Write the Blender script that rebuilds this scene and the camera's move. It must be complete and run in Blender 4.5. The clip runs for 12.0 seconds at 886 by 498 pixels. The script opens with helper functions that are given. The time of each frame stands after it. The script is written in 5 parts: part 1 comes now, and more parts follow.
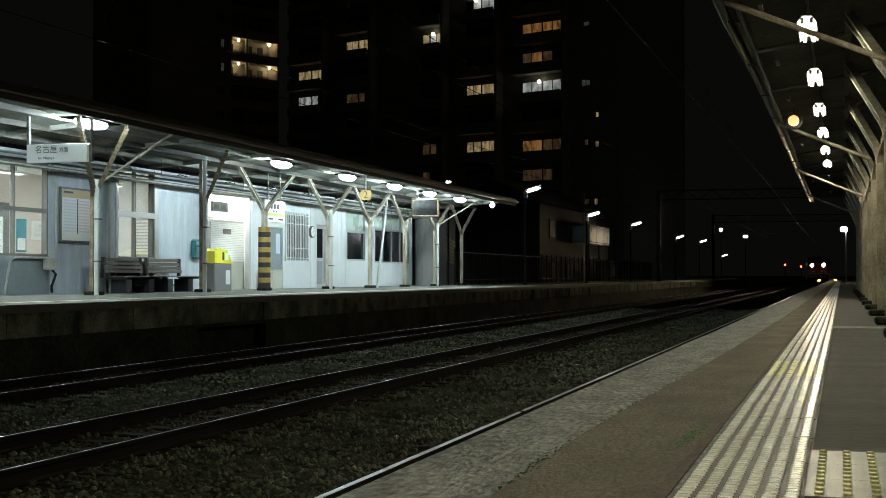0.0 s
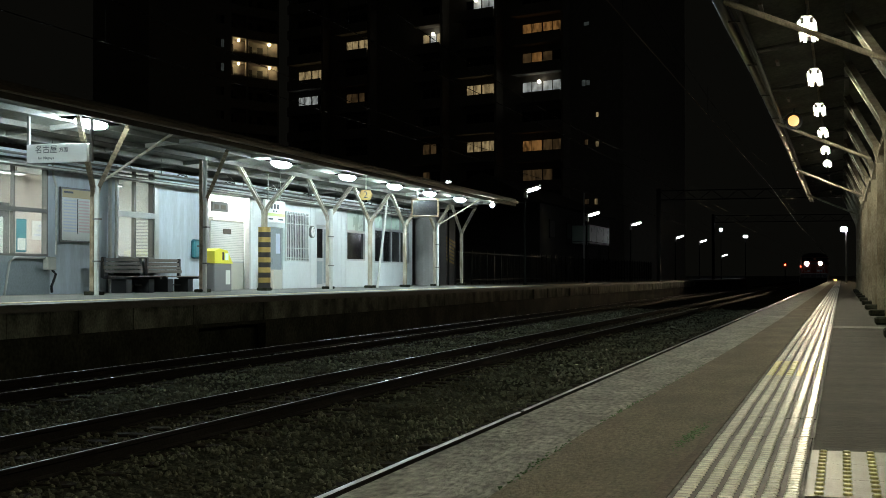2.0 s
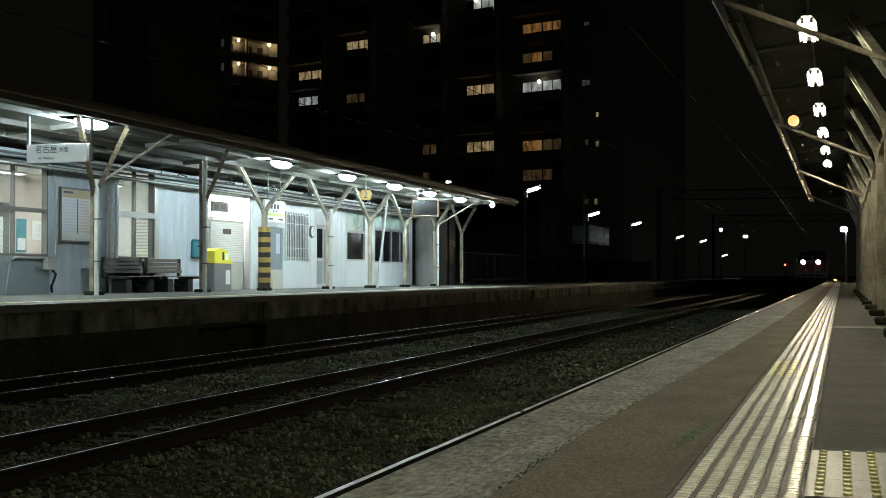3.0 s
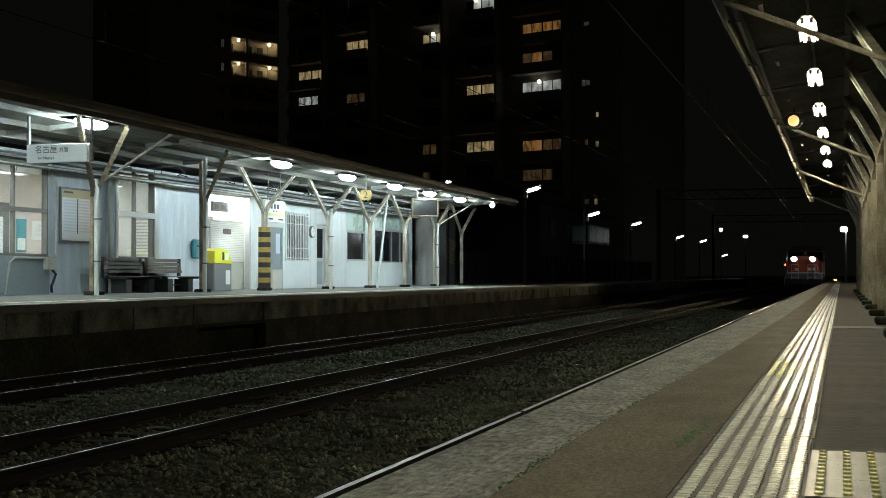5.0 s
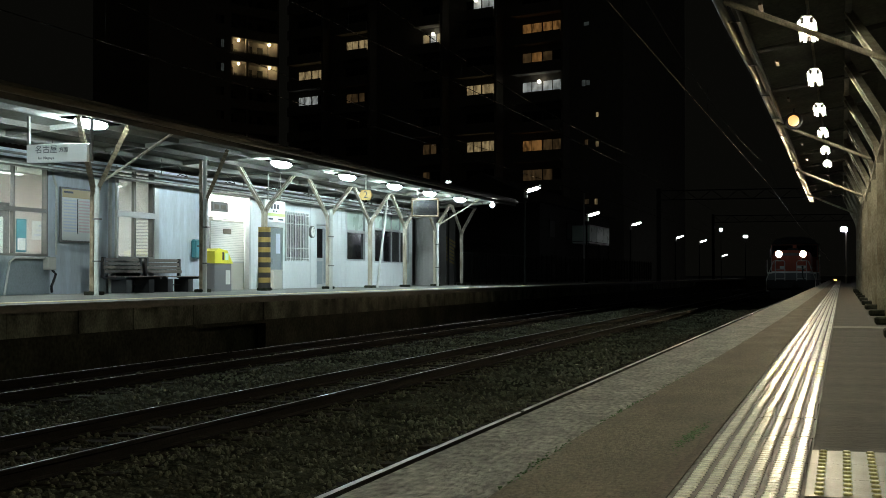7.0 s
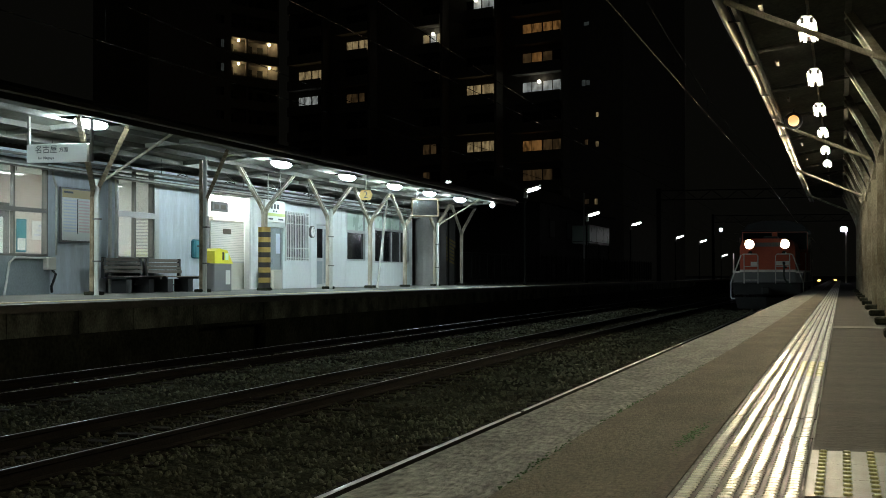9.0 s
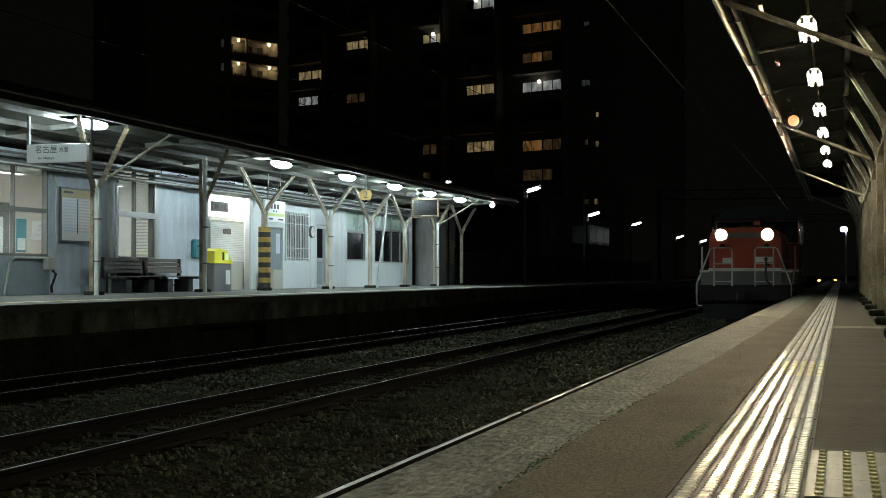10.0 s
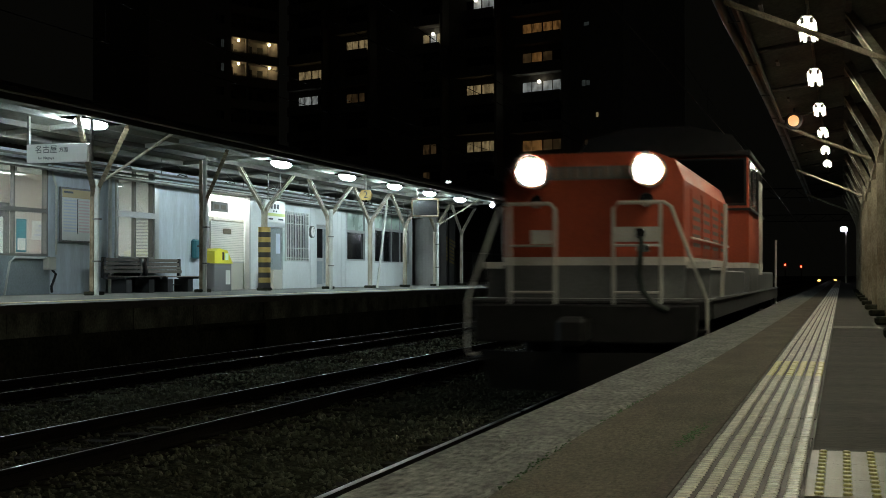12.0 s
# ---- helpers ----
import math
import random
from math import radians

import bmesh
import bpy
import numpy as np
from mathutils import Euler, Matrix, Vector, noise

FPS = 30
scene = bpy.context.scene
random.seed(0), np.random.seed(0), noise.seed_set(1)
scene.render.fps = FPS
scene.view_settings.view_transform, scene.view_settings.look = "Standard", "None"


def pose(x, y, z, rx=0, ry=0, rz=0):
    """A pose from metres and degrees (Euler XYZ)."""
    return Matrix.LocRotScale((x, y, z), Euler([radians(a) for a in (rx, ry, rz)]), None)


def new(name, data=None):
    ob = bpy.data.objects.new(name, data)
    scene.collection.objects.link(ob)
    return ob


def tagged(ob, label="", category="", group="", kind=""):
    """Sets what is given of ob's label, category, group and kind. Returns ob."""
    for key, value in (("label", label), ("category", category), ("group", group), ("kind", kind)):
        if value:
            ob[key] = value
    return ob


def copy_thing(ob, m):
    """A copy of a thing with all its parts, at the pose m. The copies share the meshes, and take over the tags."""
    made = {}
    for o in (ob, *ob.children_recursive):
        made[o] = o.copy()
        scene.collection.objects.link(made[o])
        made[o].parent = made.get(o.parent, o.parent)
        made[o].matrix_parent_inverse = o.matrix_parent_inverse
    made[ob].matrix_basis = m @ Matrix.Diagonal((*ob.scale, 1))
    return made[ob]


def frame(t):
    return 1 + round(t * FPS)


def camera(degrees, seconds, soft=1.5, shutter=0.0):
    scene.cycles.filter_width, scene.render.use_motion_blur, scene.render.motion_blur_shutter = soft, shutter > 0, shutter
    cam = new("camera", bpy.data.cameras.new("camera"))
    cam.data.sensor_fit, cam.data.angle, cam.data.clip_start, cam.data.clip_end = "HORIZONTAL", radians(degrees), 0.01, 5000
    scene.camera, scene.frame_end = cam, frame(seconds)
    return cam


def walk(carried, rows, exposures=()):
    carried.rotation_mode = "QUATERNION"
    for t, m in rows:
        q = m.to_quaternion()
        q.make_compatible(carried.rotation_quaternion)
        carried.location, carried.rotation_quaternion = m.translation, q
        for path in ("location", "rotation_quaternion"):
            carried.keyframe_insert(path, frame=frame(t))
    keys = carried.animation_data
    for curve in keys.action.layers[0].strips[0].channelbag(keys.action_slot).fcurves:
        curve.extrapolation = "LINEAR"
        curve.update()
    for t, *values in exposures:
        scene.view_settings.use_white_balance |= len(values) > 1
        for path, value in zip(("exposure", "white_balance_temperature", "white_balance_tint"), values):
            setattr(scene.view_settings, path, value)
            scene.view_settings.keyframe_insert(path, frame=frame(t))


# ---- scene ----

# The track runs along +y; the camera's platform is z = 0; rails lie 0.9 m below it.
cam = camera(36.92, 12.0, soft=0.85, shutter=0.8)
EYE = pose(0, 0, 0.6, 91.121, 0, 16.722)
walk(cam, [(0, EYE), (12, EYE)], exposures=[(0, 0.18), (3, 0.17), (6, 0.12), (8, -0.02), (9.5, -0.2), (11, -0.42), (12, -0.45)])

# ---------------------------------------------------------------- night sky
world = bpy.data.worlds.new("night")
scene.world = world
world.use_nodes = True
world.node_tree.nodes["Background"].inputs["Color"].default_value = (0.53, 0.52, 0.4, 1)
world.node_tree.nodes["Background"].inputs["Strength"].default_value = 0.0046


# ---------------------------------------------------------------- materials
def mat(name, color, rough=0.6, metal=0.0, var=0.25, scale=6.0, fine=60.0, bump=0.15, dist=0.004, stain=None,
        stain_amt=0.5, stretch=(1, 1, 1), spec=0.5, island=0.0):
    m = bpy.data.materials.new(name)
    m.use_nodes = True
    nt = m.node_tree
    N, L = nt.nodes, nt.links
    b = N["Principled BSDF"]
    b.inputs["Metallic"].default_value = metal
    b.inputs["Specular IOR Level"].default_value = spec
    tc = N.new("ShaderNodeTexCoord")
    mp = N.new("ShaderNodeMapping")
    mp.inputs["Scale"].default_value = stretch
    L.new(tc.outputs["Object"], mp.inputs["Vector"])
    n1 = N.new("ShaderNodeTexNoise")
    n1.inputs["Scale"].default_value = scale
    n1.inputs["Detail"].default_value = 6
    n2 = N.new("ShaderNodeTexNoise")
    n2.inputs["Scale"].default_value = fine
    n2.inputs["Detail"].default_value = 4
    L.new(mp.outputs[0], n1.inputs["Vector"])
    L.new(mp.outputs[0], n2.inputs["Vector"])
    r1 = N.new("ShaderNodeValToRGB")
    r1.color_ramp.elements[0].position, r1.color_ramp.elements[1].position = 0.35, 0.68
    lo = stain if stain else tuple(c * (1 - var) for c in color)
    r1.color_ramp.elements[0].color = (*lo, 1)
    r1.color_ramp.elements[1].color = (*color, 1)
    L.new(n1.outputs["Fac"], r1.inputs["Fac"])
    base = N.new("ShaderNodeMix")
    base.data_type = "RGBA"
    base.inputs["Factor"].default_value = stain_amt
    base.inputs["A"].default_value = (*color, 1)
    L.new(r1.outputs["Color"], base.inputs["B"])
    hs = N.new("ShaderNodeHueSaturation")
    L.new(base.outputs["Result"], hs.inputs["Color"])
    vr = N.new("ShaderNodeMapRange")
    vr.inputs["From Min"].default_value, vr.inputs["From Max"].default_value = 0.3, 0.7
    vr.inputs["To Min"].default_value, vr.inputs["To Max"].default_value = 1 - var, 1 + var * 0.6
    L.new(n2.outputs["Fac"], vr.inputs["Value"])
    last = vr.outputs[0]
    if island:
        geo = N.new("ShaderNodeNewGeometry")
        info = N.new("ShaderNodeObjectInfo")
        add = N.new("ShaderNodeMath")
        add.operation = "ADD"
        L.new(geo.outputs["Random Per Island"], add.inputs[0])
        L.new(info.outputs["Random"], add.inputs[1])
        ir = N.new("ShaderNodeMapRange")
        ir.inputs["From Max"].default_value = 2
        ir.inputs["To Min"].default_value, ir.inputs["To Max"].default_value = 1 - island, 1 + island
        L.new(add.outputs[0], ir.inputs["Value"])
        mu = N.new("ShaderNodeMath")
        mu.operation = "MULTIPLY"
        L.new(last, mu.inputs[0])
        L.new(ir.outputs[0], mu.inputs[1])
        last = mu.outputs[0]
    L.new(last, hs.inputs["Value"])
    L.new(hs.outputs["Color"], b.inputs["Base Color"])
    rr = N.new("ShaderNodeMapRange")
    rr.inputs["To Min"].default_value, rr.inputs["To Max"].default_value = max(0.03, rough - 0.14), min(1, rough + 0.14)
    L.new(n1.outputs["Fac"], rr.inputs["Value"])
    L.new(rr.outputs[0], b.inputs["Roughness"])
    if bump:
        bp = N.new("ShaderNodeBump")
        bp.inputs["Strength"].default_value, bp.inputs["Distance"].default_value = bump, dist
        L.new(n2.outputs["Fac"], bp.inputs["Height"])
        L.new(bp.outputs[0], b.inputs["Normal"])
    return m


def glow(name, color, strength, uneven=0.0):
    m = bpy.data.materials.new(name)
    m.use_nodes = True
    b = m.node_tree.nodes["Principled BSDF"]
    b.inputs["Base Color"].default_value = (0.8, 0.8, 0.8, 1)
    b.inputs["Emission Color"].default_value = (*color, 1)
    b.inputs["Emission Strength"].default_value = strength
    if uneven:
        N, L = m.node_tree.nodes, m.node_tree.links
        tc = N.new("ShaderNodeTexCoord")
        mp = N.new("ShaderNodeMapping")
        mp.inputs["Scale"].default_value = (2.2, 1, 0.9)
        n = N.new("ShaderNodeTexNoise")
        n.inputs["Scale"].default_value = 1.6
        r = N.new("ShaderNodeMapRange")
        r.inputs["From Min"].default_value, r.inputs["From Max"].default_value = 0.35, 0.65
        r.inputs["To Min"].default_value, r.inputs["To Max"].default_value = strength * (1 - uneven), strength * (1 + uneven * 0.5)
        L.new(tc.outputs["Object"], mp.inputs["Vector"])
        L.new(mp.outputs[0], n.inputs["Vector"])
        L.new(n.outputs["Fac"], r.inputs["Value"])
        L.new(r.outputs[0], b.inputs["Emission Strength"])
    return m


def glass_mat(name, color=(0.9, 0.95, 0.95), rough=0.02):
    m = bpy.data.materials.new(name)
    m.use_nodes = True
    b = m.node_tree.nodes["Principled BSDF"]
    b.inputs["Base Color"].default_value = (*color, 1)
    b.inputs["Roughness"].default_value = rough
    b.inputs["Transmission Weight"].default_value = 1.0
    b.inputs["IOR"].default_value = 1.45
    return m


M_asphalt = mat("asphalt_worn", (0.075, 0.07, 0.058), 0.85, var=0.55, scale=2.0, fine=42, bump=0.8, dist=0.006,
                stain=(0.03, 0.028, 0.023), stain_amt=0.85, stretch=(0.3, 1.3, 1), spec=0.12)
M_brown = mat("asphalt_brown", (0.115, 0.103, 0.072), 0.9, var=0.5, scale=3.2, fine=95, bump=0.8, dist=0.006,
              stain=(0.06, 0.052, 0.036), stain_amt=0.85, stretch=(1, 0.4, 1), spec=0.1)
M_coping = mat("coping_concrete", (0.2, 0.2, 0.175), 0.8, var=0.75, scale=5.0, fine=34, bump=1.0, dist=0.012,
               stain=(0.075, 0.075, 0.062), stain_amt=0.85, stretch=(1.2, 0.45, 1), spec=0.18)
M_concrete = mat("concrete", (0.135, 0.133, 0.108), 0.8, var=0.35, scale=1.4, fine=40, bump=0.4, stain=(0.06, 0.058, 0.042), stain_amt=0.85, stretch=(1, 0.4, 1))
M_block = mat("stained_block", (0.15, 0.155, 0.118), 0.85, var=0.4, scale=1.6, fine=24, bump=0.6, stain=(0.018, 0.019, 0.012),
              stain_amt=0.92, stretch=(1, 1.0, 0.8), island=0.35, spec=0.1)
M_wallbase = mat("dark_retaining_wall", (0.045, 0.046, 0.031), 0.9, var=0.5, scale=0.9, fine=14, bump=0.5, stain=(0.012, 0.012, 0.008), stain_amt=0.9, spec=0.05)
M_tile = mat("tile_dirty", (0.105, 0.084, 0.074), 0.64, var=0.35, scale=14, fine=90, bump=0.4, stain=(0.05, 0.04, 0.034), stain_amt=0.8, island=0.15, spec=0.2)
M_dot = mat("tile_dot_cream", (0.86, 0.85, 0.74), 0.22, var=0.18, scale=9, fine=70, bump=0.25, stain=(0.68, 0.65, 0.53), stain_amt=0.75, island=0.18)
M_dot_lime = mat("tile_dot_yellowed", (0.72, 0.68, 0.3), 0.3, var=0.18, scale=9, fine=70, bump=0.2, stain=(0.5, 0.46, 0.2), stain_amt=0.7, island=0.15)
M_tile_y = mat("tile_yellow", (0.125, 0.115, 0.078), 0.45, var=0.2, scale=6, fine=80, bump=0.25, stain=(0.13, 0.112, 0.066), stain_amt=0.7, island=0.1)
M_dot_y = mat("dot_yellow", (0.44, 0.41, 0.16), 0.4, var=0.2, scale=9, fine=70, bump=0.2, stain=(0.48, 0.42, 0.14), stain_amt=0.6)
M_patch = mat("patched_asphalt", (0.085, 0.069, 0.052), 0.9, var=0.5, scale=4.0, fine=80, bump=0.8, dist=0.006,
              stain=(0.055, 0.044, 0.032), stain_amt=0.85, stretch=(1, 0.5, 1), spec=0.1)
M_moss = mat("moss", (0.045, 0.105, 0.03), 0.9, var=0.4, scale=20, fine=120)
M_ballast = mat("ballast", (0.115, 0.12, 0.082), 0.95, var=0.4, scale=0.8, fine=60, bump=0.4, stain=(0.045, 0.04, 0.024), stain_amt=0.85, island=0.55, spec=0.06)
M_bed = mat("ballast_bed", (0.06, 0.061, 0.041), 0.95, var=0.6, scale=1.2, fine=22, bump=1.0, dist=0.04, stain=(0.015, 0.013, 0.009), stain_amt=0.85, spec=0.0)
M_sleeper = mat("sleeper_wood", (0.03, 0.025, 0.018), 0.95, var=0.4, scale=3, fine=40, bump=0.6, stretch=(1, 6, 3), island=0.3, spec=0.03)
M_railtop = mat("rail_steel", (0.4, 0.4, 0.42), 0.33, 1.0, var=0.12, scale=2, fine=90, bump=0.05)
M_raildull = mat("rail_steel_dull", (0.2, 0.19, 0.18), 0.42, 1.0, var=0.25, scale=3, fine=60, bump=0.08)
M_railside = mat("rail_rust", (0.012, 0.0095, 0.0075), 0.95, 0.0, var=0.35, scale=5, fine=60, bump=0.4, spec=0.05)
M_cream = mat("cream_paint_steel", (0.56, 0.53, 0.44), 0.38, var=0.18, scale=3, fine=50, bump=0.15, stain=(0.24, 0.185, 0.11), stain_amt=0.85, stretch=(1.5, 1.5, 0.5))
# recess shade of the rail webs is put into this grimy colour
M_creamweb = mat("grimy_shaded_web", (0.2, 0.165, 0.11), 0.8, var=0.25, scale=4, fine=50, bump=0.2, stain=(0.1, 0.078, 0.046), stain_amt=0.7, stretch=(1, 1, 0.4), spec=0.12)
# darker, rougher tone of the cream paint, for the near canopy
M_creamnear = mat("darker_cream_paint", (0.32, 0.285, 0.21), 0.75, var=0.25, scale=5, fine=40, bump=0.25, stain=(0.16, 0.125, 0.075), stain_amt=0.8, stretch=(1.5, 1.5, 0.6), spec=0.18)
M_creamold = mat("rusted_cream_paint", (0.36, 0.3, 0.2), 0.4, var=0.3, scale=6, fine=40, bump=0.2, stain=(0.12, 0.08, 0.04), stain_amt=0.9, stretch=(1.5, 1.5, 0.6))
M_pipe = mat("pale_pipe", (0.55, 0.57, 0.52), 0.5, var=0.12, scale=4, fine=40, bump=0.1, stain=(0.42, 0.4, 0.33))
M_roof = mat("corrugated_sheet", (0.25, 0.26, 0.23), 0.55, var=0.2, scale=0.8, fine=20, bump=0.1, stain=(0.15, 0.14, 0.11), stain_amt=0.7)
M_rooftop = mat("roof_dark", (0.09, 0.085, 0.075), 0.75, var=0.3, scale=1.5, fine=20)
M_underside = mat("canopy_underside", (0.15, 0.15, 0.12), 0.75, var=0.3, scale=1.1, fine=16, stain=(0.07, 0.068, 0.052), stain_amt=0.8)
M_gutter = mat("dull_gutter", (0.07, 0.066, 0.05), 0.42, var=0.35, scale=2.5, fine=25, bump=0.5, stain=(0.025, 0.023, 0.017), stain_amt=0.85)
M_fascia = mat("weathered_fascia", (0.07, 0.066, 0.052), 0.7, var=0.3, scale=1.2, fine=25, stain=(0.045, 0.04, 0.03), stain_amt=0.7, stretch=(1, 0.4, 1))
M_beam = mat("roof_beam", (0.3, 0.3, 0.27), 0.6, var=0.2, scale=2, fine=30, stain=(0.2, 0.19, 0.16))
M_wall = mat("pale_blue_wall", (0.56, 0.62, 0.67), 0.6, var=0.1, scale=4.0, fine=30, bump=0.12, stain=(0.4, 0.44, 0.46), stain_amt=0.7, stretch=(1, 1, 0.16))
M_wallw = mat("white_panel_wall", (0.7, 0.73, 0.72), 0.55, var=0.05, scale=1.4, fine=24, bump=0.06, stain=(0.6, 0.62, 0.6), stain_amt=0.5, stretch=(1, 1, 0.4))
M_wains = mat("grey_blue_wainscot", (0.27, 0.31, 0.32), 0.6, var=0.14, scale=1.5, fine=24, stain=(0.22, 0.25, 0.25))
M_inner = mat("pinkish_plaster", (0.68, 0.6, 0.54), 0.8, var=0.06, scale=1.0, fine=12, bump=0.05)
M_innerw = mat("white_plaster", (0.8, 0.8, 0.77), 0.8, var=0.04, scale=1.0, fine=12, bump=0.05)
M_alu = mat("aluminium_frame", (0.5, 0.51, 0.5), 0.4, 0.6, var=0.1, scale=5, fine=40, bump=0.05)
M_dframe = mat("dark_frame", (0.14, 0.135, 0.12), 0.5, var=0.15, scale=5, fine=40)
M_louvre = mat("matt_black", (0.0008, 0.0008, 0.0008), 1.0, var=0.0, bump=0, spec=0.0)
M_black = mat("black_paint", (0.015, 0.015, 0.015), 0.5, var=0.2)
M_darkglass = mat("dark_glass", (0.006, 0.0065, 0.007), 0.06, var=0.1, bump=0, spec=0.15)
M_greenpane = mat("frosted_green_pane", (0.5, 0.62, 0.54), 0.3, var=0.05, bump=0.02, scale=1.5)
M_wood = mat("slat_wood", (0.14, 0.115, 0.09), 0.6, var=0.3, scale=3, fine=60, bump=0.3, stretch=(6, 1, 6), island=0.25)
M_benchleg = mat("bench_iron", (0.03, 0.03, 0.03), 0.5, var=0.2)
M_yellow = mat("reader_yellow", (0.8, 0.72, 0.06), 0.4, var=0.05, bump=0.02)
M_grey = mat("reader_grey", (0.2, 0.2, 0.2), 0.5, var=0.1, bump=0.03)
M_white = mat("white_plastic", (0.78, 0.78, 0.74), 0.45, var=0.05, bump=0.03)
M_beige = mat("beige_metal", (0.55, 0.53, 0.45), 0.5, var=0.08, bump=0.03)
M_tan = mat("tan_print", (0.5, 0.38, 0.16), 0.5, var=0.05, bump=0)
M_ink = mat("dark_ink", (0.04, 0.045, 0.05), 0.6, var=0.05, bump=0)
M_pink = mat("pink_print", (0.75, 0.56, 0.56), 0.5, var=0.05, bump=0)
M_blue = mat("blue_print", (0.62, 0.66, 0.76), 0.5, var=0.05, bump=0)
M_lime = mat("lime_print", (0.55, 0.6, 0.2), 0.5, var=0.05, bump=0)
M_teal = mat("teal_plastic", (0.05, 0.22, 0.26), 0.4, var=0.1, bump=0.03)
# darkened: the number sign's backlit shade is put into this yellow
M_stripe_y = mat("hazard_yellow", (0.46, 0.31, 0.08), 0.5, var=0.2, stain=(0.3, 0.19, 0.05))
# lighter copy of the yellow, standing in for light on the striped panel
M_stripe_pale = mat("brightened_hazard_yellow", (0.75, 0.6, 0.2), 0.5, var=0.2)
M_stripe_k = mat("hazard_black", (0.035, 0.03, 0.028), 0.6, var=0.2)
M_brownmetal = mat("brown_metal", (0.1, 0.078, 0.053), 0.4, 0.5, var=0.2)
M_column = mat("dark_grey_render", (0.36, 0.35, 0.33), 0.8, var=0.2, scale=2, fine=30, stain=(0.24, 0.23, 0.21))
M_tube = glow("fluorescent_tube", (0.8, 1.0, 1.06), 172.0)
M_tube_near = glow("fluorescent_tube_warm", (1.02, 1.0, 0.77), 106.0)
M_tube_in = glow("interior_tube", (0.95, 1.0, 0.96), 230.0)
M_post_lamp = glow("post_lamp", (0.95, 1.0, 1.0), 7.0)
M_flood = glow("flood_globe", (0.85, 1.0, 1.05), 170.0)
M_star = glow("white_flood_lamp", (0.85, 0.9, 1.0), 45.0)
M_orange = glow("orange_signal", (1.0, 0.45, 0.1), 1.15)
M_red = glow("red_signal", (1.0, 0.05, 0.02), 12.0)
M_amber = glow("amber_lamp", (1.0, 0.5, 0.12), 8.0)
M_ground = mat("dark_ground", (0.05, 0.048, 0.042), 0.95, var=0.4, scale=0.6, fine=8, stain=(0.03, 0.03, 0.025))
M_fence = mat("fence_steel", (0.016, 0.016, 0.014), 0.75, 0.0, var=0.2, spec=0.15)
M_apt = mat("apartment_wall", (0.34, 0.32, 0.28), 0.85, var=0.1, scale=0.15, fine=2, stain=(0.27, 0.25, 0.22))
M_house = mat("house_wall", (0.03, 0.029, 0.025), 0.8, var=0.1, scale=0.3, fine=4)
M_win_warm = glow("warm_window", (1.0, 0.48, 0.14), 0.12, 0.75)
M_win_cream = glow("cream_window", (1.0, 0.74, 0.36), 0.2, 0.75)
M_win_white = glow("white_window", (0.9, 0.97, 0.93), 0.22, 0.75)
M_win_dim = glow("dim_window", (1.0, 0.6, 0.25), 0.03, 0.75)
M_win_faint = glow("faint_window", (0.75, 0.9, 0.85), 0.03, 0.75)
M_gallery = glow("gallery_bulb", (1.0, 0.74, 0.38), 22.0)
M_bulb = glow("balcony_bulb", (1.0, 0.93, 0.75), 3.0)
M_red_paint = mat("loco_red", (0.5, 0.085, 0.03), 0.5, var=0.12, scale=1.2, fine=30, bump=0.06, stain=(0.34, 0.055, 0.025))
M_white_band = mat("loco_white", (0.8, 0.78, 0.72), 0.45, var=0.1, scale=3, fine=30, stain=(0.55, 0.52, 0.46))
M_loco_grey = mat("loco_grey", (0.15, 0.152, 0.15), 0.5, var=0.15, scale=1.5, fine=30, stain=(0.13, 0.13, 0.125))
M_slat = mat("dusty_slat", (0.24, 0.19, 0.16), 0.6, var=0.3, scale=6)
M_loco_under = mat("loco_underframe", (0.014, 0.013, 0.012), 0.75, var=0.3)
M_hose = mat("green_black_rubber", (0.02, 0.03, 0.02), 0.6, var=0.2)
M_railing = mat("pale_handrail", (0.6, 0.58, 0.52), 0.4, var=0.12)
M_headlamp = glow("headlamp_beam", (1.0, 0.77, 0.44), 17000.0)
M_chrome = mat("chrome", (0.7, 0.7, 0.7), 0.15, 1.0, var=0.05, bump=0)
M_mirror = mat("mirror_silver", (0.75, 0.76, 0.75), 0.06, 1.0, var=0.03, bump=0)
M_rustframe = mat("rusty_tan_paint", (0.3, 0.22, 0.13), 0.5, var=0.3, stain=(0.12, 0.07, 0.035), stain_amt=0.8)
M_contact = mat("worn_copper_wire", (0.4, 0.3, 0.2), 0.38, 0.9, var=0.1, bump=0)
M_wire = mat("dark_wire", (0.012, 0.011, 0.01), 0.85, 0.0, var=0.1, bump=0, spec=0.1)
M_pane = glass_mat("clear_pane")


# ---------------------------------------------------------------- mesh helpers
def finish(bm, name, material, smooth=False):
    bmesh.ops.recalc_face_normals(bm, faces=bm.faces)
    me = bpy.data.meshes.new(name)
    bm.to_mesh(me)
    bm.free()
    for mm in (material if isinstance(material, (list, tuple)) else [material]):
        me.materials.append(mm)
    if smooth:
        for p in me.polygons:
            p.use_smooth = True
    return me


def part(name, bm, material, parent, label="", smooth=False):
    ob = new(name, finish(bm, name, material, smooth))
    ob.parent = parent
    if label:
        tagged(ob, label)
    return ob


def thing(name, label, category, group="", at=(0, 0, 0), rz=0.0, kind=""):
    ob = new(name)
    ob.matrix_basis = pose(*at, 0, 0, rz)
    return tagged(ob, label, category, group, kind)


def solid(name, bm, material, label, category="", group="", kind="", smooth=False):
    return tagged(new(name, finish(bm, name, material, smooth)), label, category, group, kind)


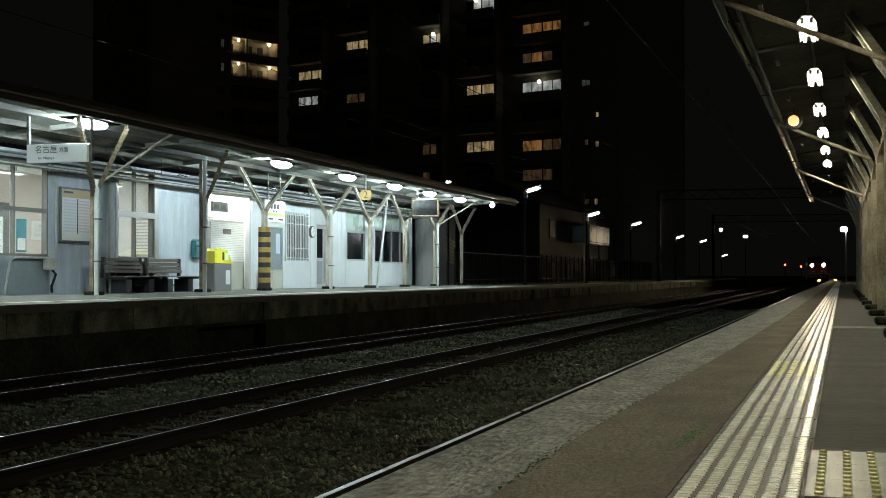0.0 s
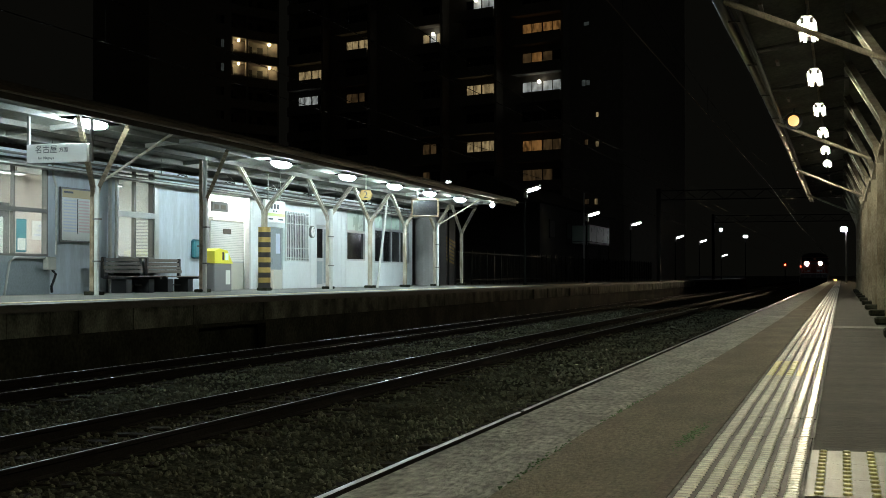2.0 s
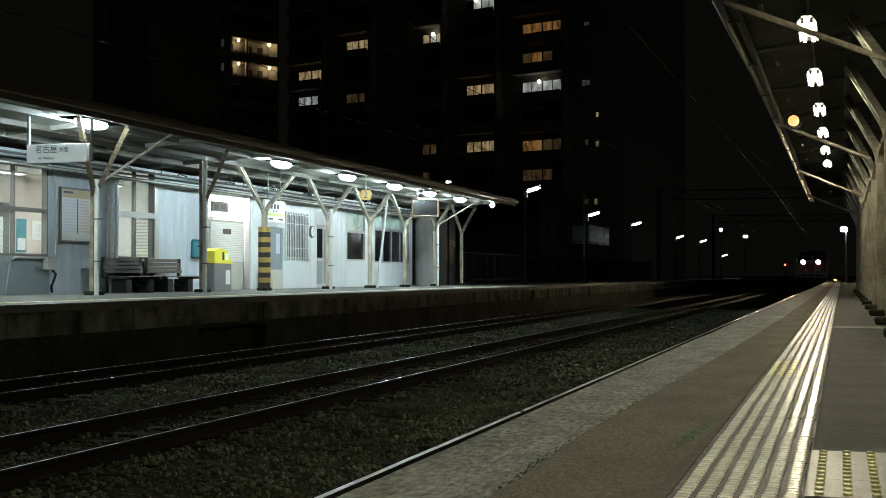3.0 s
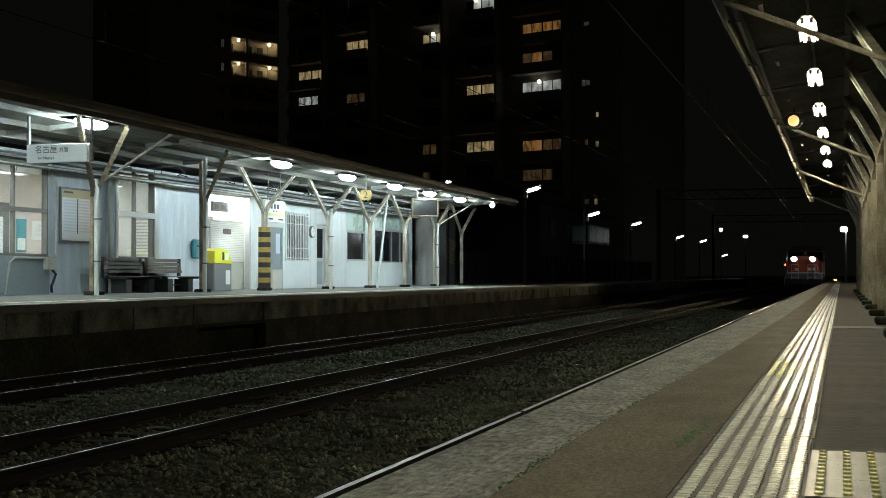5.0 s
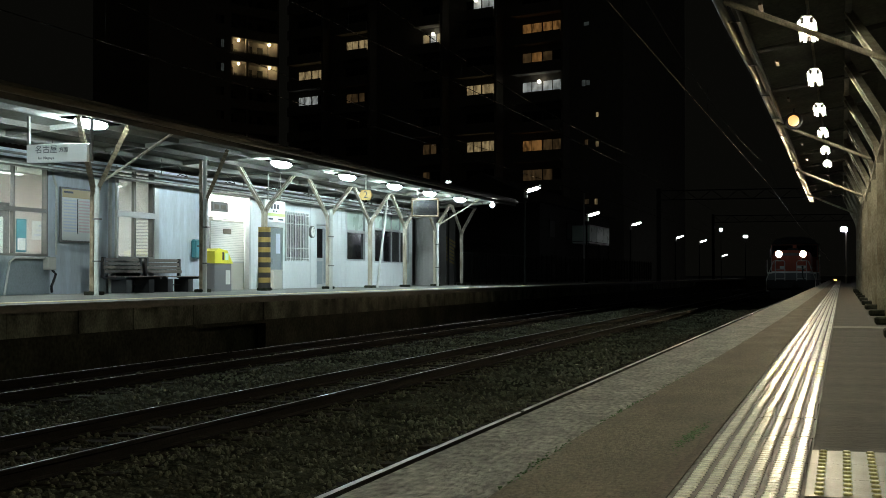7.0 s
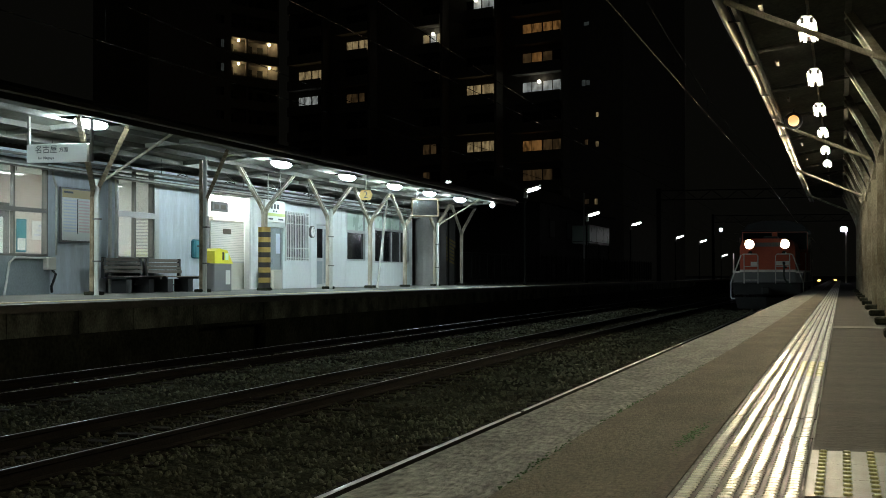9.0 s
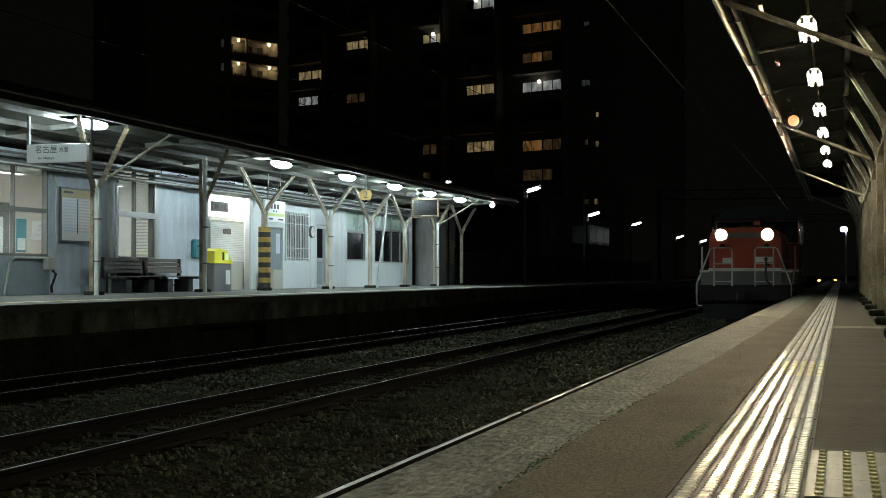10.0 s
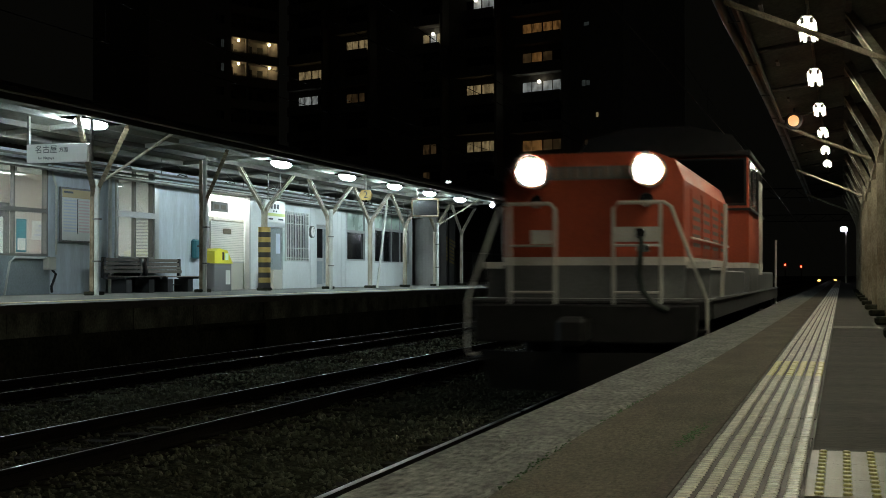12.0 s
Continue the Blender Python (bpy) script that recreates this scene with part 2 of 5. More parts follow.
def box(bm, x0, x1, y0, y1, z0, z1, bev=0.0, mi=0):
    vs = [bm.verts.new((x, y, z)) for x in (x0, x1) for y in (y0, y1) for z in (z0, z1)]
    fs = [bm.faces.new([vs[i] for i in q]) for q in
          ((0, 1, 3, 2), (4, 6, 7, 5), (0, 4, 5, 1), (2, 3, 7, 6), (0, 2, 6, 4), (1, 5, 7, 3))]
    for f in fs:
        f.material_index = mi
    if bev:
        es = list({e for f in fs for e in f.edges})
        r = bmesh.ops.bevel(bm, geom=es, offset=bev, segments=1, affect="EDGES", profile=0.5)
        for f in r["faces"]:
            f.material_index = mi
    return fs


def bx(*a, bev=0.0):
    bm = bmesh.new()
    box(bm, *a, bev=bev)
    return bm


def tube(bm, pts, r, n=8, mi=0, cap=True):
    """A round bar along a list of points."""
    pts = [Vector(p) for p in pts]
    rings = []
    for i, p in enumerate(pts):
        d = (pts[min(i + 1, len(pts) - 1)] - pts[max(i - 1, 0)]).normalized()
        up = Vector((0, 0, 1)) if abs(d.z) < 0.9 else Vector((1, 0, 0))
        a = d.cross(up).normalized()
        b = d.cross(a)
        rings.append([bm.verts.new(p + (a * math.cos(2 * math.pi * k / n) + b * math.sin(2 * math.pi * k / n)) * r) for k in range(n)])
    for r0, r1 in zip(rings, rings[1:]):
        for k in range(n):
            bm.faces.new((r0[k], r0[(k + 1) % n], r1[(k + 1) % n], r1[k])).material_index = mi
    if cap:
        bm.faces.new(rings[0]).material_index = mi
        bm.faces.new(rings[-1][::-1]).material_index = mi


def tb(pts, r, n=8):
    bm = bmesh.new()
    tube(bm, pts, r, n)
    return bm


def sweep(bm, prof, pts, side, mats=None):
    """A profile (a, b) swept along pts; a runs along side, b across it."""
    pts = [Vector(p) for p in pts]
    side = Vector(side).normalized()
    sign = -1 if (pts[1] - pts[0]).cross(side).z < -1e-6 else 1
    rings = []
    for i, p in enumerate(pts):
        d = (pts[min(i + 1, len(pts) - 1)] - pts[max(i - 1, 0)]).normalized()
        b = d.cross(side).normalized() * sign
        a = (side - d * side.dot(d)).normalized()
        rings.append([bm.verts.new(p + a * u + b * v) for u, v in prof])
    n = len(prof)
    for r0, r1 in zip(rings, rings[1:]):
        for k in range(n):
            f = bm.faces.new((r0[k], r0[(k + 1) % n], r1[(k + 1) % n], r1[k]))
            if mats:
                f.material_index = mats[k]
    bm.faces.new(rings[0])
    bm.faces.new(rings[-1][::-1])


def disc(bm, c, axis, r, depth, n=20, mi=0):
    tube(bm, [Vector(c), Vector(c) + Vector(axis) * depth], r, n, mi)


def lettering(name, body, size, m, material, parent, label=""):
    cu = bpy.data.curves.new(name, "FONT")
    cu.body, cu.size, cu.extrude, cu.align_x, cu.align_y = body, size, 0.002, "CENTER", "CENTER"
    tmp = new(name, cu)
    dg = bpy.context.evaluated_depsgraph_get()
    me = bpy.data.meshes.new_from_object(tmp.evaluated_get(dg))
    bpy.data.objects.remove(tmp)
    me.materials.clear()
    me.materials.append(material)
    ob = new(name, me)
    ob.parent = parent
    ob.matrix_basis = m
    if label:
        tagged(ob, label)
    return ob


# ---------------------------------------------------------------- ground, tracks
bm = bmesh.new()
box(bm, -900, 900, -60, 2500, -1.9, -1.4)
solid("ground", bm, M_ground, "dark bare ground beyond the station", "ground", kind="structure")

TRACKS = {"near": (-3.95 + 1.1, 0.553), "middle": (-6.84, 0.64), "far": (-10.83, 0.6)}
RAILPROF = [(-0.025, 0), (-0.0325, -0.007), (-0.0325, -0.035), (-0.008, -0.048), (-0.008, -0.12), (-0.062, -0.135), (-0.062, -0.15), (0.062, -0.15), (0.062, -0.135),
            (0.008, -0.12), (0.008, -0.048), (0.0325, -0.035), (0.0325, -0.007), (0.025, 0), (0.017, 0.0006), (-0.007, 0.0006)]


def ballast_bed():
    rng = np.random.RandomState(4)
    bm = bmesh.new()
    xs = np.linspace(-12.6, -1.3, 60)
    ys = np.concatenate([np.arange(-8, 2, 2.0), np.arange(2, 40, 0.25), np.arange(40, 420, 5)])
    grid = []
    for y in ys:
        row = []
        for x in xs:
            d = min(abs(x - c) for c, _ in TRACKS.values())
            z = -1.07 - 0.06 * max(0, min(1, (d - 1.0) / 0.9)) + 0.02 * noise.noise((x * 2, y * 2, 0)) + rng.uniform(-0.012, 0.012)
            row.append(bm.verts.new((x, y, z)))
        grid.append(row)
    for a, b in zip(grid, grid[1:]):
        for k in range(len(xs) - 1):
            bm.faces.new((a[k], a[k + 1], b[k + 1], b[k]))
    return solid("ballast_bed", bm, M_bed, "dark grey crushed stone bed under the tracks", "ballast", kind="structure")


def ballast_stones(count=36000):
    rng = np.random.RandomState(7)
    g = (1 + 5 ** 0.5) / 2
    ico = np.array([(-1, g, 0), (1, g, 0), (-1, -g, 0), (1, -g, 0), (0, -1, g), (0, 1, g), (0, -1, -g), (0, 1, -g), (g, 0, -1), (g, 0, 1), (-g, 0, -1), (-g, 0, 1)], float)
    ico /= np.linalg.norm(ico[0])
    faces = np.array([int(c, 16) for c in "0b5" "051" "017" "07a" "0ab" "159" "5b4" "ba2" "a76" "718" "394" "342" "326" "368" "389" "495" "24b" "62a" "867" "981"]).reshape(-1, 3)
    y = 6.5 + 60 * rng.rand(count) ** 2.0
    x = rng.uniform(-12.2, -2.9, count)
    d = np.min([np.abs(x - c) for c, _ in TRACKS.values()], axis=0)
    z = -1.075 - 0.06 * np.clip((d - 1.0) / 0.9, 0, 1) + rng.uniform(-0.01, 0.03, count)
    size = rng.uniform(0.018, 0.04, count)
    V = ico[None] * rng.uniform(0.65, 1.25, (count, 12, 1)) * size[:, None, None] * rng.uniform(0.6, 1.2, (count, 1, 3))
    V = V + np.stack([x, y, z], 1)[:, None]
    F = faces[None] + (np.arange(count) * 12)[:, None, None]
    me = bpy.data.meshes.new("ballast_stones")
    me.from_pydata(V.reshape(-1, 3).tolist(), [], F.reshape(-1, 3).tolist())
    me.materials.append(M_ballast)
    return tagged(new("ballast_stones", me), "loose angular grey ballast stones between the rails", "ballast", kind="stuff")


ballast_bed()
ballast_stones()


def track(which):
    c, half = TRACKS[which]
    t = thing("railway_track", "worn steel rails on dark timber sleepers in ballast", "track", "station tracks", kind="structure")
    for s in (-1, 1):
        bm = bmesh.new()
        worn = 0 if which == "near" else 1
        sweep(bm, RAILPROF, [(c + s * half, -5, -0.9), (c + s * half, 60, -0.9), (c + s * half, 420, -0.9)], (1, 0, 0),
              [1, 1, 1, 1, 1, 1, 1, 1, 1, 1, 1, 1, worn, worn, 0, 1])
        # far track's nearer rail: its missing glint is put into a duller steel
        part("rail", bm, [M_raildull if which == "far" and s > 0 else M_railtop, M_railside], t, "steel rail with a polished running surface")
    sl = finish(bx(-1.05, 1.05, -0.1, 0.1, -0.14, 0, bev=0.012), "sleeper", M_sleeper)
    k = 0
    y = -6.0
    while y < 62:
        o = new("sleeper", sl)
        o.parent = t
        o.location = (c + 0.02 * math.sin(k * 3.1), y, -1.05 - 0.005 * math.sin(k))
        y += 0.61
        k += 1
    return t


for w in TRACKS:
    track(w)

# ---------------------------------------------------------------- near platform
PLAT_END = 150.0
bm = bmesh.new()
box(bm, -0.105, 6.0, -6, PLAT_END, -1.4, 0.0)
near = solid("platform_near", bm, M_asphalt, "dark worn asphalt station platform", "platform", kind="structure")


def seam(y):
    """The ragged line on which the asphalt meets the edge slabs."""
    return float(np.interp(y, (3, 5, 8.5, 12.3, 20, 40), (-0.9, -0.935, -0.88, -0.835, -0.79, -0.76))) + 0.006 * noise.noise((y * 3.0, 0, 2)) + 0.004 * noise.noise((y * 11.0, 0, 5))


def patch_edge(y):
    return min(-0.468, -0.5 + 0.015 * max(y - 3.6, 0)) + 0.012 * noise.noise((y * 2.2, 4, 0)) + 0.005 * noise.noise((y * 9.0, 8, 0))


def ribbon(left, right, z0, z1):
    """A flat layer along the platform between two lines."""
    bm = bmesh.new()
    prev = None
    for y in np.concatenate([np.arange(-6, 2, 1.0), np.arange(2, 14, 0.06), np.arange(14, PLAT_END + 1, 2.0)]):
        y = float(y)
        cur = [bm.verts.new(p) for p in ((left(y), y, z0), (left(y), y, z1), (right(y), y, z1), (right(y), y, z0))]
        if prev:
            for q in range(4):
                bm.faces.new((prev[q], prev[(q + 1) % 4], cur[(q + 1) % 4], cur[q]))
        else:
            bm.faces.new(cur)
        prev = cur
    bm.faces.new(prev[::-1])
    return bm


part("asphalt_strip", ribbon(seam, lambda y: patch_edge(y) + 0.001, -0.03, 0.006), M_brown, near, "brownish asphalt strip behind the platform edge")
part("patch_strip", ribbon(patch_edge, lambda y: -0.4535, -0.03, 0.0055), M_patch, near, "reddish brown patching beside the tactile paving")
part("asphalt_bed", bx(-0.72, -0.453, -6, PLAT_END, -1.4, -0.03), M_wallbase, near)
bm = bmesh.new()
box(bm, -1.2, -0.72, -6, PLAT_END, -1.4, -0.145)
box(bm, -0.44, -0.105, -6, PLAT_END, -1.4, -0.03)
part("platform_core", bm, M_wallbase, near)
y = -6.0
k = 0
cop = finish(bx(-1.315, -0.721, 0.001, 6.399, -0.14, 0.0, bev=0.008), "coping_slab", M_coping)
while y < PLAT_END:
    o = new("coping_slab", cop)
    o.parent = near
    o.location = (0.004 * math.sin(k * 2.3), y, 0.003 * math.sin(k * 1.7))
    y += 6.4
    k += 1
# pale concrete joint across the platform
part("concrete_joint", bx(-0.1, 5.5, 15.55, 16.15, 0.0, 0.004), M_concrete, near, "pale concrete joint across the asphalt")
# moss along the asphalt seam
bm = bmesh.new()
rng = random.Random(3)
for i in range(240):
    yy = rng.choice([rng.gauss(4.1, 0.25), rng.gauss(5.9, 0.4), rng.uniform(3.4, 13)])
    xx = seam(yy) - 0.004 + rng.gauss(0, 0.008)
    s = rng.uniform(0.002, 0.006)
    bmesh.ops.create_icosphere(bm, subdivisions=1, radius=s, matrix=Matrix.Translation((xx, yy, 0.006)) @ Matrix.Diagonal((1, 1.6, 0.5, 1)))
for i in range(160):
    yy = rng.gauss(5.0, 0.22)
    xx = -0.535 + (yy - 5) * 0.05 + rng.gauss(0, 0.012)
    s = rng.uniform(0.003, 0.007)
    bmesh.ops.create_icosphere(bm, subdivisions=1, radius=s, matrix=Matrix.Translation((xx, yy, 0.006)) @ Matrix.Diagonal((1, 1.6, 0.5, 1)))
solid("moss", bm, M_moss, "small green moss tufts in the platform seams", "moss", kind="stuff")


def dot_tile(n, size, rad, h, rows=0):
    bm = bmesh.new()
    box(bm, 0.0004, size - 0.0004, 0.0004, size - 0.0004, -0.03, 0.0, mi=0)
    p, rows = size / n, rows or n
    for i in range(n):
        for j in range(rows):
            cx, cy = p * (i + 0.5), size / rows * (j + 0.5)
            rings = []
            for r, z in ((rad, 0.0), (rad * 0.93, h * 0.7), (rad * 0.75, h)):
                rings.append([bm.verts.new((cx + r * math.cos(a * math.pi / 4), cy + r * math.sin(a * math.pi / 4), z)) for a in range(8)])
            for a, b in zip(rings, rings[1:]):
                for k in range(8):
                    bm.faces.new((a[k], a[(k + 1) % 8], b[(k + 1) % 8], b[k])).material_index = 1
            bm.faces.new(rings[-1]).material_index = 1
    return bm


STRIP0 = -6.025
strip = thing("tactile_paving", "cream dotted tactile warning strip along the platform", "tactile paving", kind="structure")
me = finish(dot_tile(6, 0.335, 0.0205, 0.0068, 7), "paving_tile", [M_tile, M_dot])
me_lime = finish(dot_tile(6, 0.335, 0.0205, 0.0068, 7), "paving_tile", [M_tile, M_dot_lime])
y = STRIP0
k = 0
rng = random.Random(5)
while y < 62:
    o = new("paving_tile", me_lime if 8.0 < y < 9.3 else me)
    o.parent = strip
    o.matrix_basis = pose(-0.44 + rng.uniform(-0.0015, 0.0015), y, 0.005 + rng.uniform(-0.0004, 0.0006), rng.gauss(0, 0.14), rng.gauss(0, 0.12), rng.uniform(-0.15, 0.15))
    y += 0.335
    k += 1
bm = bmesh.new()
for i in range(6):
    xx = -0.44 + (i + 0.5) * 0.335 / 6
    box(bm, xx - 0.018, xx + 0.018, y, PLAT_END, 0.0, 0.009)
part("far_dot_rows", bm, M_dot, strip)
tagged(bpy.data.objects["far_dot_rows"], kind="stuff")
part("edge_mortar", bx(-0.4525, -0.4405, -6, PLAT_END, -0.02, 0.003), M_coping, strip, "pale mortar edge")
part("edge_mortar", bx(-0.1045, -0.0985, -6, PLAT_END, -0.02, 0.005), M_concrete, strip, "thin pale edge line")
branch = thing("tactile_branch", "dull yellow dotted paving tiles beside the warning strip", "tactile paving", kind="structure")
me = finish(dot_tile(4, 0.3, 0.0135, 0.007), "paving_tile", [M_tile_y, M_dot_y])
for j in range(3):
    for i in range(2):
        o = new("paving_tile", me)
        o.parent = branch
        o.matrix_basis = pose(-0.1 + 0.3 * i, 3.71 + 0.325 * j, 0.006) @ Matrix.Diagonal((1, 1.0833, 1, 1))


# ---------------------------------------------------------------- near canopy
def rail_post(parent, x, y, z0, zf, zt, spread, lean, gap=0.085, arms=None, paint=None):
    """A canopy column of two old rails, side by side below and parting above into a fork along the platform."""
    prof = [(-0.05, -0.06), (-0.05, -0.035), (-0.012, -0.022), (-0.012, 0.03), (-0.045, 0.04), (-0.045, 0.06), (0.045, 0.06), (0.045, 0.04), (0.012, 0.03),
            (0.012, -0.022), (0.05, -0.035), (0.05, -0.06)]
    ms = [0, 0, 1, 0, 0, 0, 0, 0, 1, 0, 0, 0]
    for s in (-1, 1):
        bm = bmesh.new()
        yo = y + s * gap * 0.5
        sp, ln = (spread, lean) if not arms else arms[0 if s < 0 else 1]
        pts = [(x, yo, z0), (x, yo, zf - 0.12), (x + ln * 0.04, yo + s * sp * 0.03, zf + 0.02), (x + ln * 0.12, yo + s * sp * 0.11, zf + 0.16),
               (x + ln, y + s * sp, zt)]
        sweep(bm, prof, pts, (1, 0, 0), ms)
        part("rail_leg", bm, [paint or M_cream, M_creamweb], parent, "bent old rail, worn cream paint with shade painted into its web")
    part("footing", bx(x - 0.17, x + 0.17, y - 0.2, y + 0.2, z0, z0 + 0.09, bev=0.02), M_wallbase, parent, "dark concrete footing")


NEAR_Y = [24.35 + 3.65 * k for k in range(-6, 8)]
for i, y in enumerate(NEAR_Y):
    c = thing("canopy_column", "cream forked canopy column of bent old rails", "column", "near canopy columns")
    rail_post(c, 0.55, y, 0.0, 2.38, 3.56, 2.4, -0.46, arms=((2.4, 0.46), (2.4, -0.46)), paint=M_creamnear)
    if (i - 6) % 3 == 0:
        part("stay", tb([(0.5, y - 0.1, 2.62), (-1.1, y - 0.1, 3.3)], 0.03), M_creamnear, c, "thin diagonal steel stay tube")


def corrugated(x0, z0, x1, z1, y0, y1, pitch=0.15, amp=0.012, th=0.02):
    """Ribbed roof sheet, ribs running across the platform."""
    bm = bmesh.new()
    n = int((y1 - y0) / (pitch / 2))
    prev = None
    for k in range(n + 1):
        y = y0 + (y1 - y0) * k / n
        dz = amp if k % 2 else -amp
        cur = [bm.verts.new(p) for p in ((x0, y, z0 + dz), (x1, y, z1 + dz), (x1, y, z1 + dz + th), (x0, y, z0 + dz + th))]
        if prev:
            for q in range(4):
                bm.faces.new((prev[q], prev[(q + 1) % 4], cur[(q + 1) % 4], cur[q]))
        else:
            bm.faces.new(cur)
        prev = cur
    bm.faces.new(prev[::-1])
    return bm


nroof = thing("canopy_roof", "dark underside of a ribbed platform canopy roof", "roof", kind="structure")
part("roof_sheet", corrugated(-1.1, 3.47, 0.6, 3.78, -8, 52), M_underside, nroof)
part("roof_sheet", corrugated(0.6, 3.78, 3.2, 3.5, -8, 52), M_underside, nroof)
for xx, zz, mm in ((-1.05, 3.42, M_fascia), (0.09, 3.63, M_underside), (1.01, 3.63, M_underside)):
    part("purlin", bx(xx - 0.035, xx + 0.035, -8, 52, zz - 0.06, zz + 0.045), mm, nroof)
part("gutter", tb([(-1.21, -8, 3.42), (-1.2, 15, 3.42), (-1.15, 19, 3.42), (-1.13, 25, 3.42), (-1.12, 52, 3.42)], 0.055, 12), M_gutter, nroof, "dull brown eaves pipe", smooth=True)
part("eaves_rod", tb([(-1.03, -8, 3.37), (-1.01, 52, 3.37)], 0.028, 8), M_gutter, nroof, "thin pipe beside the eaves pipe", smooth=True)
for k in range(19):
    yy = -7 + 3.1 * k
    part("gutter_bracket", bx(-1.17, -1.02, yy - 0.012, yy + 0.012, 3.345, 3.365), M_gutter, nroof, "small steel gutter bracket")
part("lamp_conduit", tb([(-0.345, -8, 3.56), (-0.345, 52, 3.56)], 0.018, 6), M_creamnear, nroof, "thin conduit along the lamps")
for k in range(-4, 14):
    yy = 13.3 + 1.875 * 2 * k / 1.0
    if -8 < yy < 52:
        part("cross_beam", tb([(-1.1, yy, 3.39), (0.2, yy, 3.6), (0.6, yy, 3.68)], 0.035, 6), M_fascia, nroof)


def strip_lamp(tube_mat, label, group, w=0.125, drop=0.004):
    t = thing("strip_light", label, "lamp", group)
    bm = bmesh.new()
    if drop > 0.02:
        # black plate added over the far lamps, shields the roof from their light
        box(bm, -0.24, 0.24, -0.86, 0.86, -0.016, -0.004)
        box(bm, -0.06, 0.06, -0.5, 0.5, -0.002, 0.05)
    else:
        sweep(bm, [(-w, -0.025), (-w * 0.5, 0.05), (w * 0.5, 0.05), (w, -0.025), (w - 0.008, -0.025), (w * 0.46, 0.04), (-w * 0.46, 0.04), (0.008 - w, -0.025)],
              [(0, -0.63, 0), (0, 0.63, 0)], (1, 0, 0))
    part("reflector", bm, M_louvre if drop > 0.02 else M_white, t, "black plate added to keep lamp light off the roof" if drop > 0.02 else "white folded reflector")
    if drop > 0.02:
        # ellipsoid swollen to the size of the tubes' glare
        bm = bmesh.new()
        bmesh.ops.create_uvsphere(bm, u_segments=20, v_segments=10, radius=1.0, matrix=Matrix.Translation((0, 0, -drop)) @ Matrix.Diagonal((0.175, 0.62, 0.135, 1)))
        for v in bm.verts:
            v.co.z = min(v.co.z, -0.018)
        part("diffuser", bm, tube_mat, t, "glowing white ellipsoid shaped to the lamp's glare", smooth=True)
    for s in (-1, 1) if drop < 0.02 else ():
        part("tube", tb([(s * w * 0.46, -0.58, -drop), (s * w * 0.46, 0.58, -drop)], 0.022 + drop * 0.12), tube_mat, t, "glowing white fluorescent tube")
        for e in (-1, 1):
            part("lamp_holder", bx(s * w * 0.46 - 0.02, s * w * 0.46 + 0.02, e * 0.6 - 0.015, e * 0.6 + 0.015, -0.03 - drop, 0.03), M_white, t)
    for e in (-0.4, 0.4):
        part("hanger", tb([(0, e, 0.05), (0, e, 0.2 if drop > 0.02 else 0.33)], 0.01, 6), M_beam, t)
    return t


for k in range(9):
    yy = 14.1 + 3.82 * k
    part("roof_hanger", bx(-0.82, -0.78, yy, yy + 0.35, 3.4, 3.43), M_brownmetal, nroof, "short steel strip under the roof")
    part("roof_hanger", bx(-0.38, -0.31, yy + 2.1, yy + 2.5, 3.43, 3.46), M_brownmetal, nroof)

lamp_n = strip_lamp(M_tube_near, "lit twin-tube fluorescent light under the canopy", "near canopy lights", 0.105)
lamp_n.matrix_basis = pose(-0.345, 15.3, 3.33)
for k in (-4, -3, -2, -1, 1, 2, 3, 4, 5):
    copy_thing(lamp_n, pose(-0.345 + 0.004 * k, 15.3 + 3.82 * k, 3.33 + 0.008 * max(k, 0)))

sig = thing("platform_signal", "round orange signal lamp hung under the canopy edge", "signal", at=(-0.79, 23.9, 3.29))
bm = bmesh.new()
disc(bm, (0, 0, 0), (0, 1, 0), 0.15, 0.12, 24)
part("housing", bm, M_black, sig, "black round housing")
bm = bmesh.new()
disc(bm, (0, -0.012, 0), (0, 1, 0), 0.095, 0.01, 24)
part("lens", bm, M_orange, sig, "glowing orange lens")
part("bracket", tb([(0, 0.06, 0.14), (0, 0.06, 0.27)], 0.015), M_black, sig)


# ---------------------------------------------------------------- far platform
FZ = 0.12
bm = bmesh.new()
box(bm, -34, -12.85, 4, 190, -0.05, FZ)
far = solid("platform_far", bm, M_concrete, "pale worn concrete surface of the opposite platform", "platform", kind="structure")
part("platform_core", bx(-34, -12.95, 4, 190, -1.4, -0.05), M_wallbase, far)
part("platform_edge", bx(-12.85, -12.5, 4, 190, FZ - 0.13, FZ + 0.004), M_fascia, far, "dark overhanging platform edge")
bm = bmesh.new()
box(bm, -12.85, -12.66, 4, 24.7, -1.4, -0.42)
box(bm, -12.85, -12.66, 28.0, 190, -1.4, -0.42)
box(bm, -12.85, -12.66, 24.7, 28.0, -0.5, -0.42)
part("base_wall", bm, M_wallbase, far, "dark blotchy retaining wall with a refuge recess")
part("yellow_line", bx(-13.75, -13.45, 4, 190, FZ + 0.002, FZ + 0.008), M_tan, far, "faded yellow tactile line")
rng = random.Random(11)
y = 5.0
while y < 120:
    w = rng.choice((0.85, 1.0, 1.2)) if y < 66 else 2.4
    o = part("wall_block", bx(-12.86, -12.62 + rng.uniform(-0.015, 0.01) * (1 if y < 54 else 4), y + 0.008, y + w - 0.008, -0.415, FZ - 0.135, bev=0.0), M_block, far)
    y += w

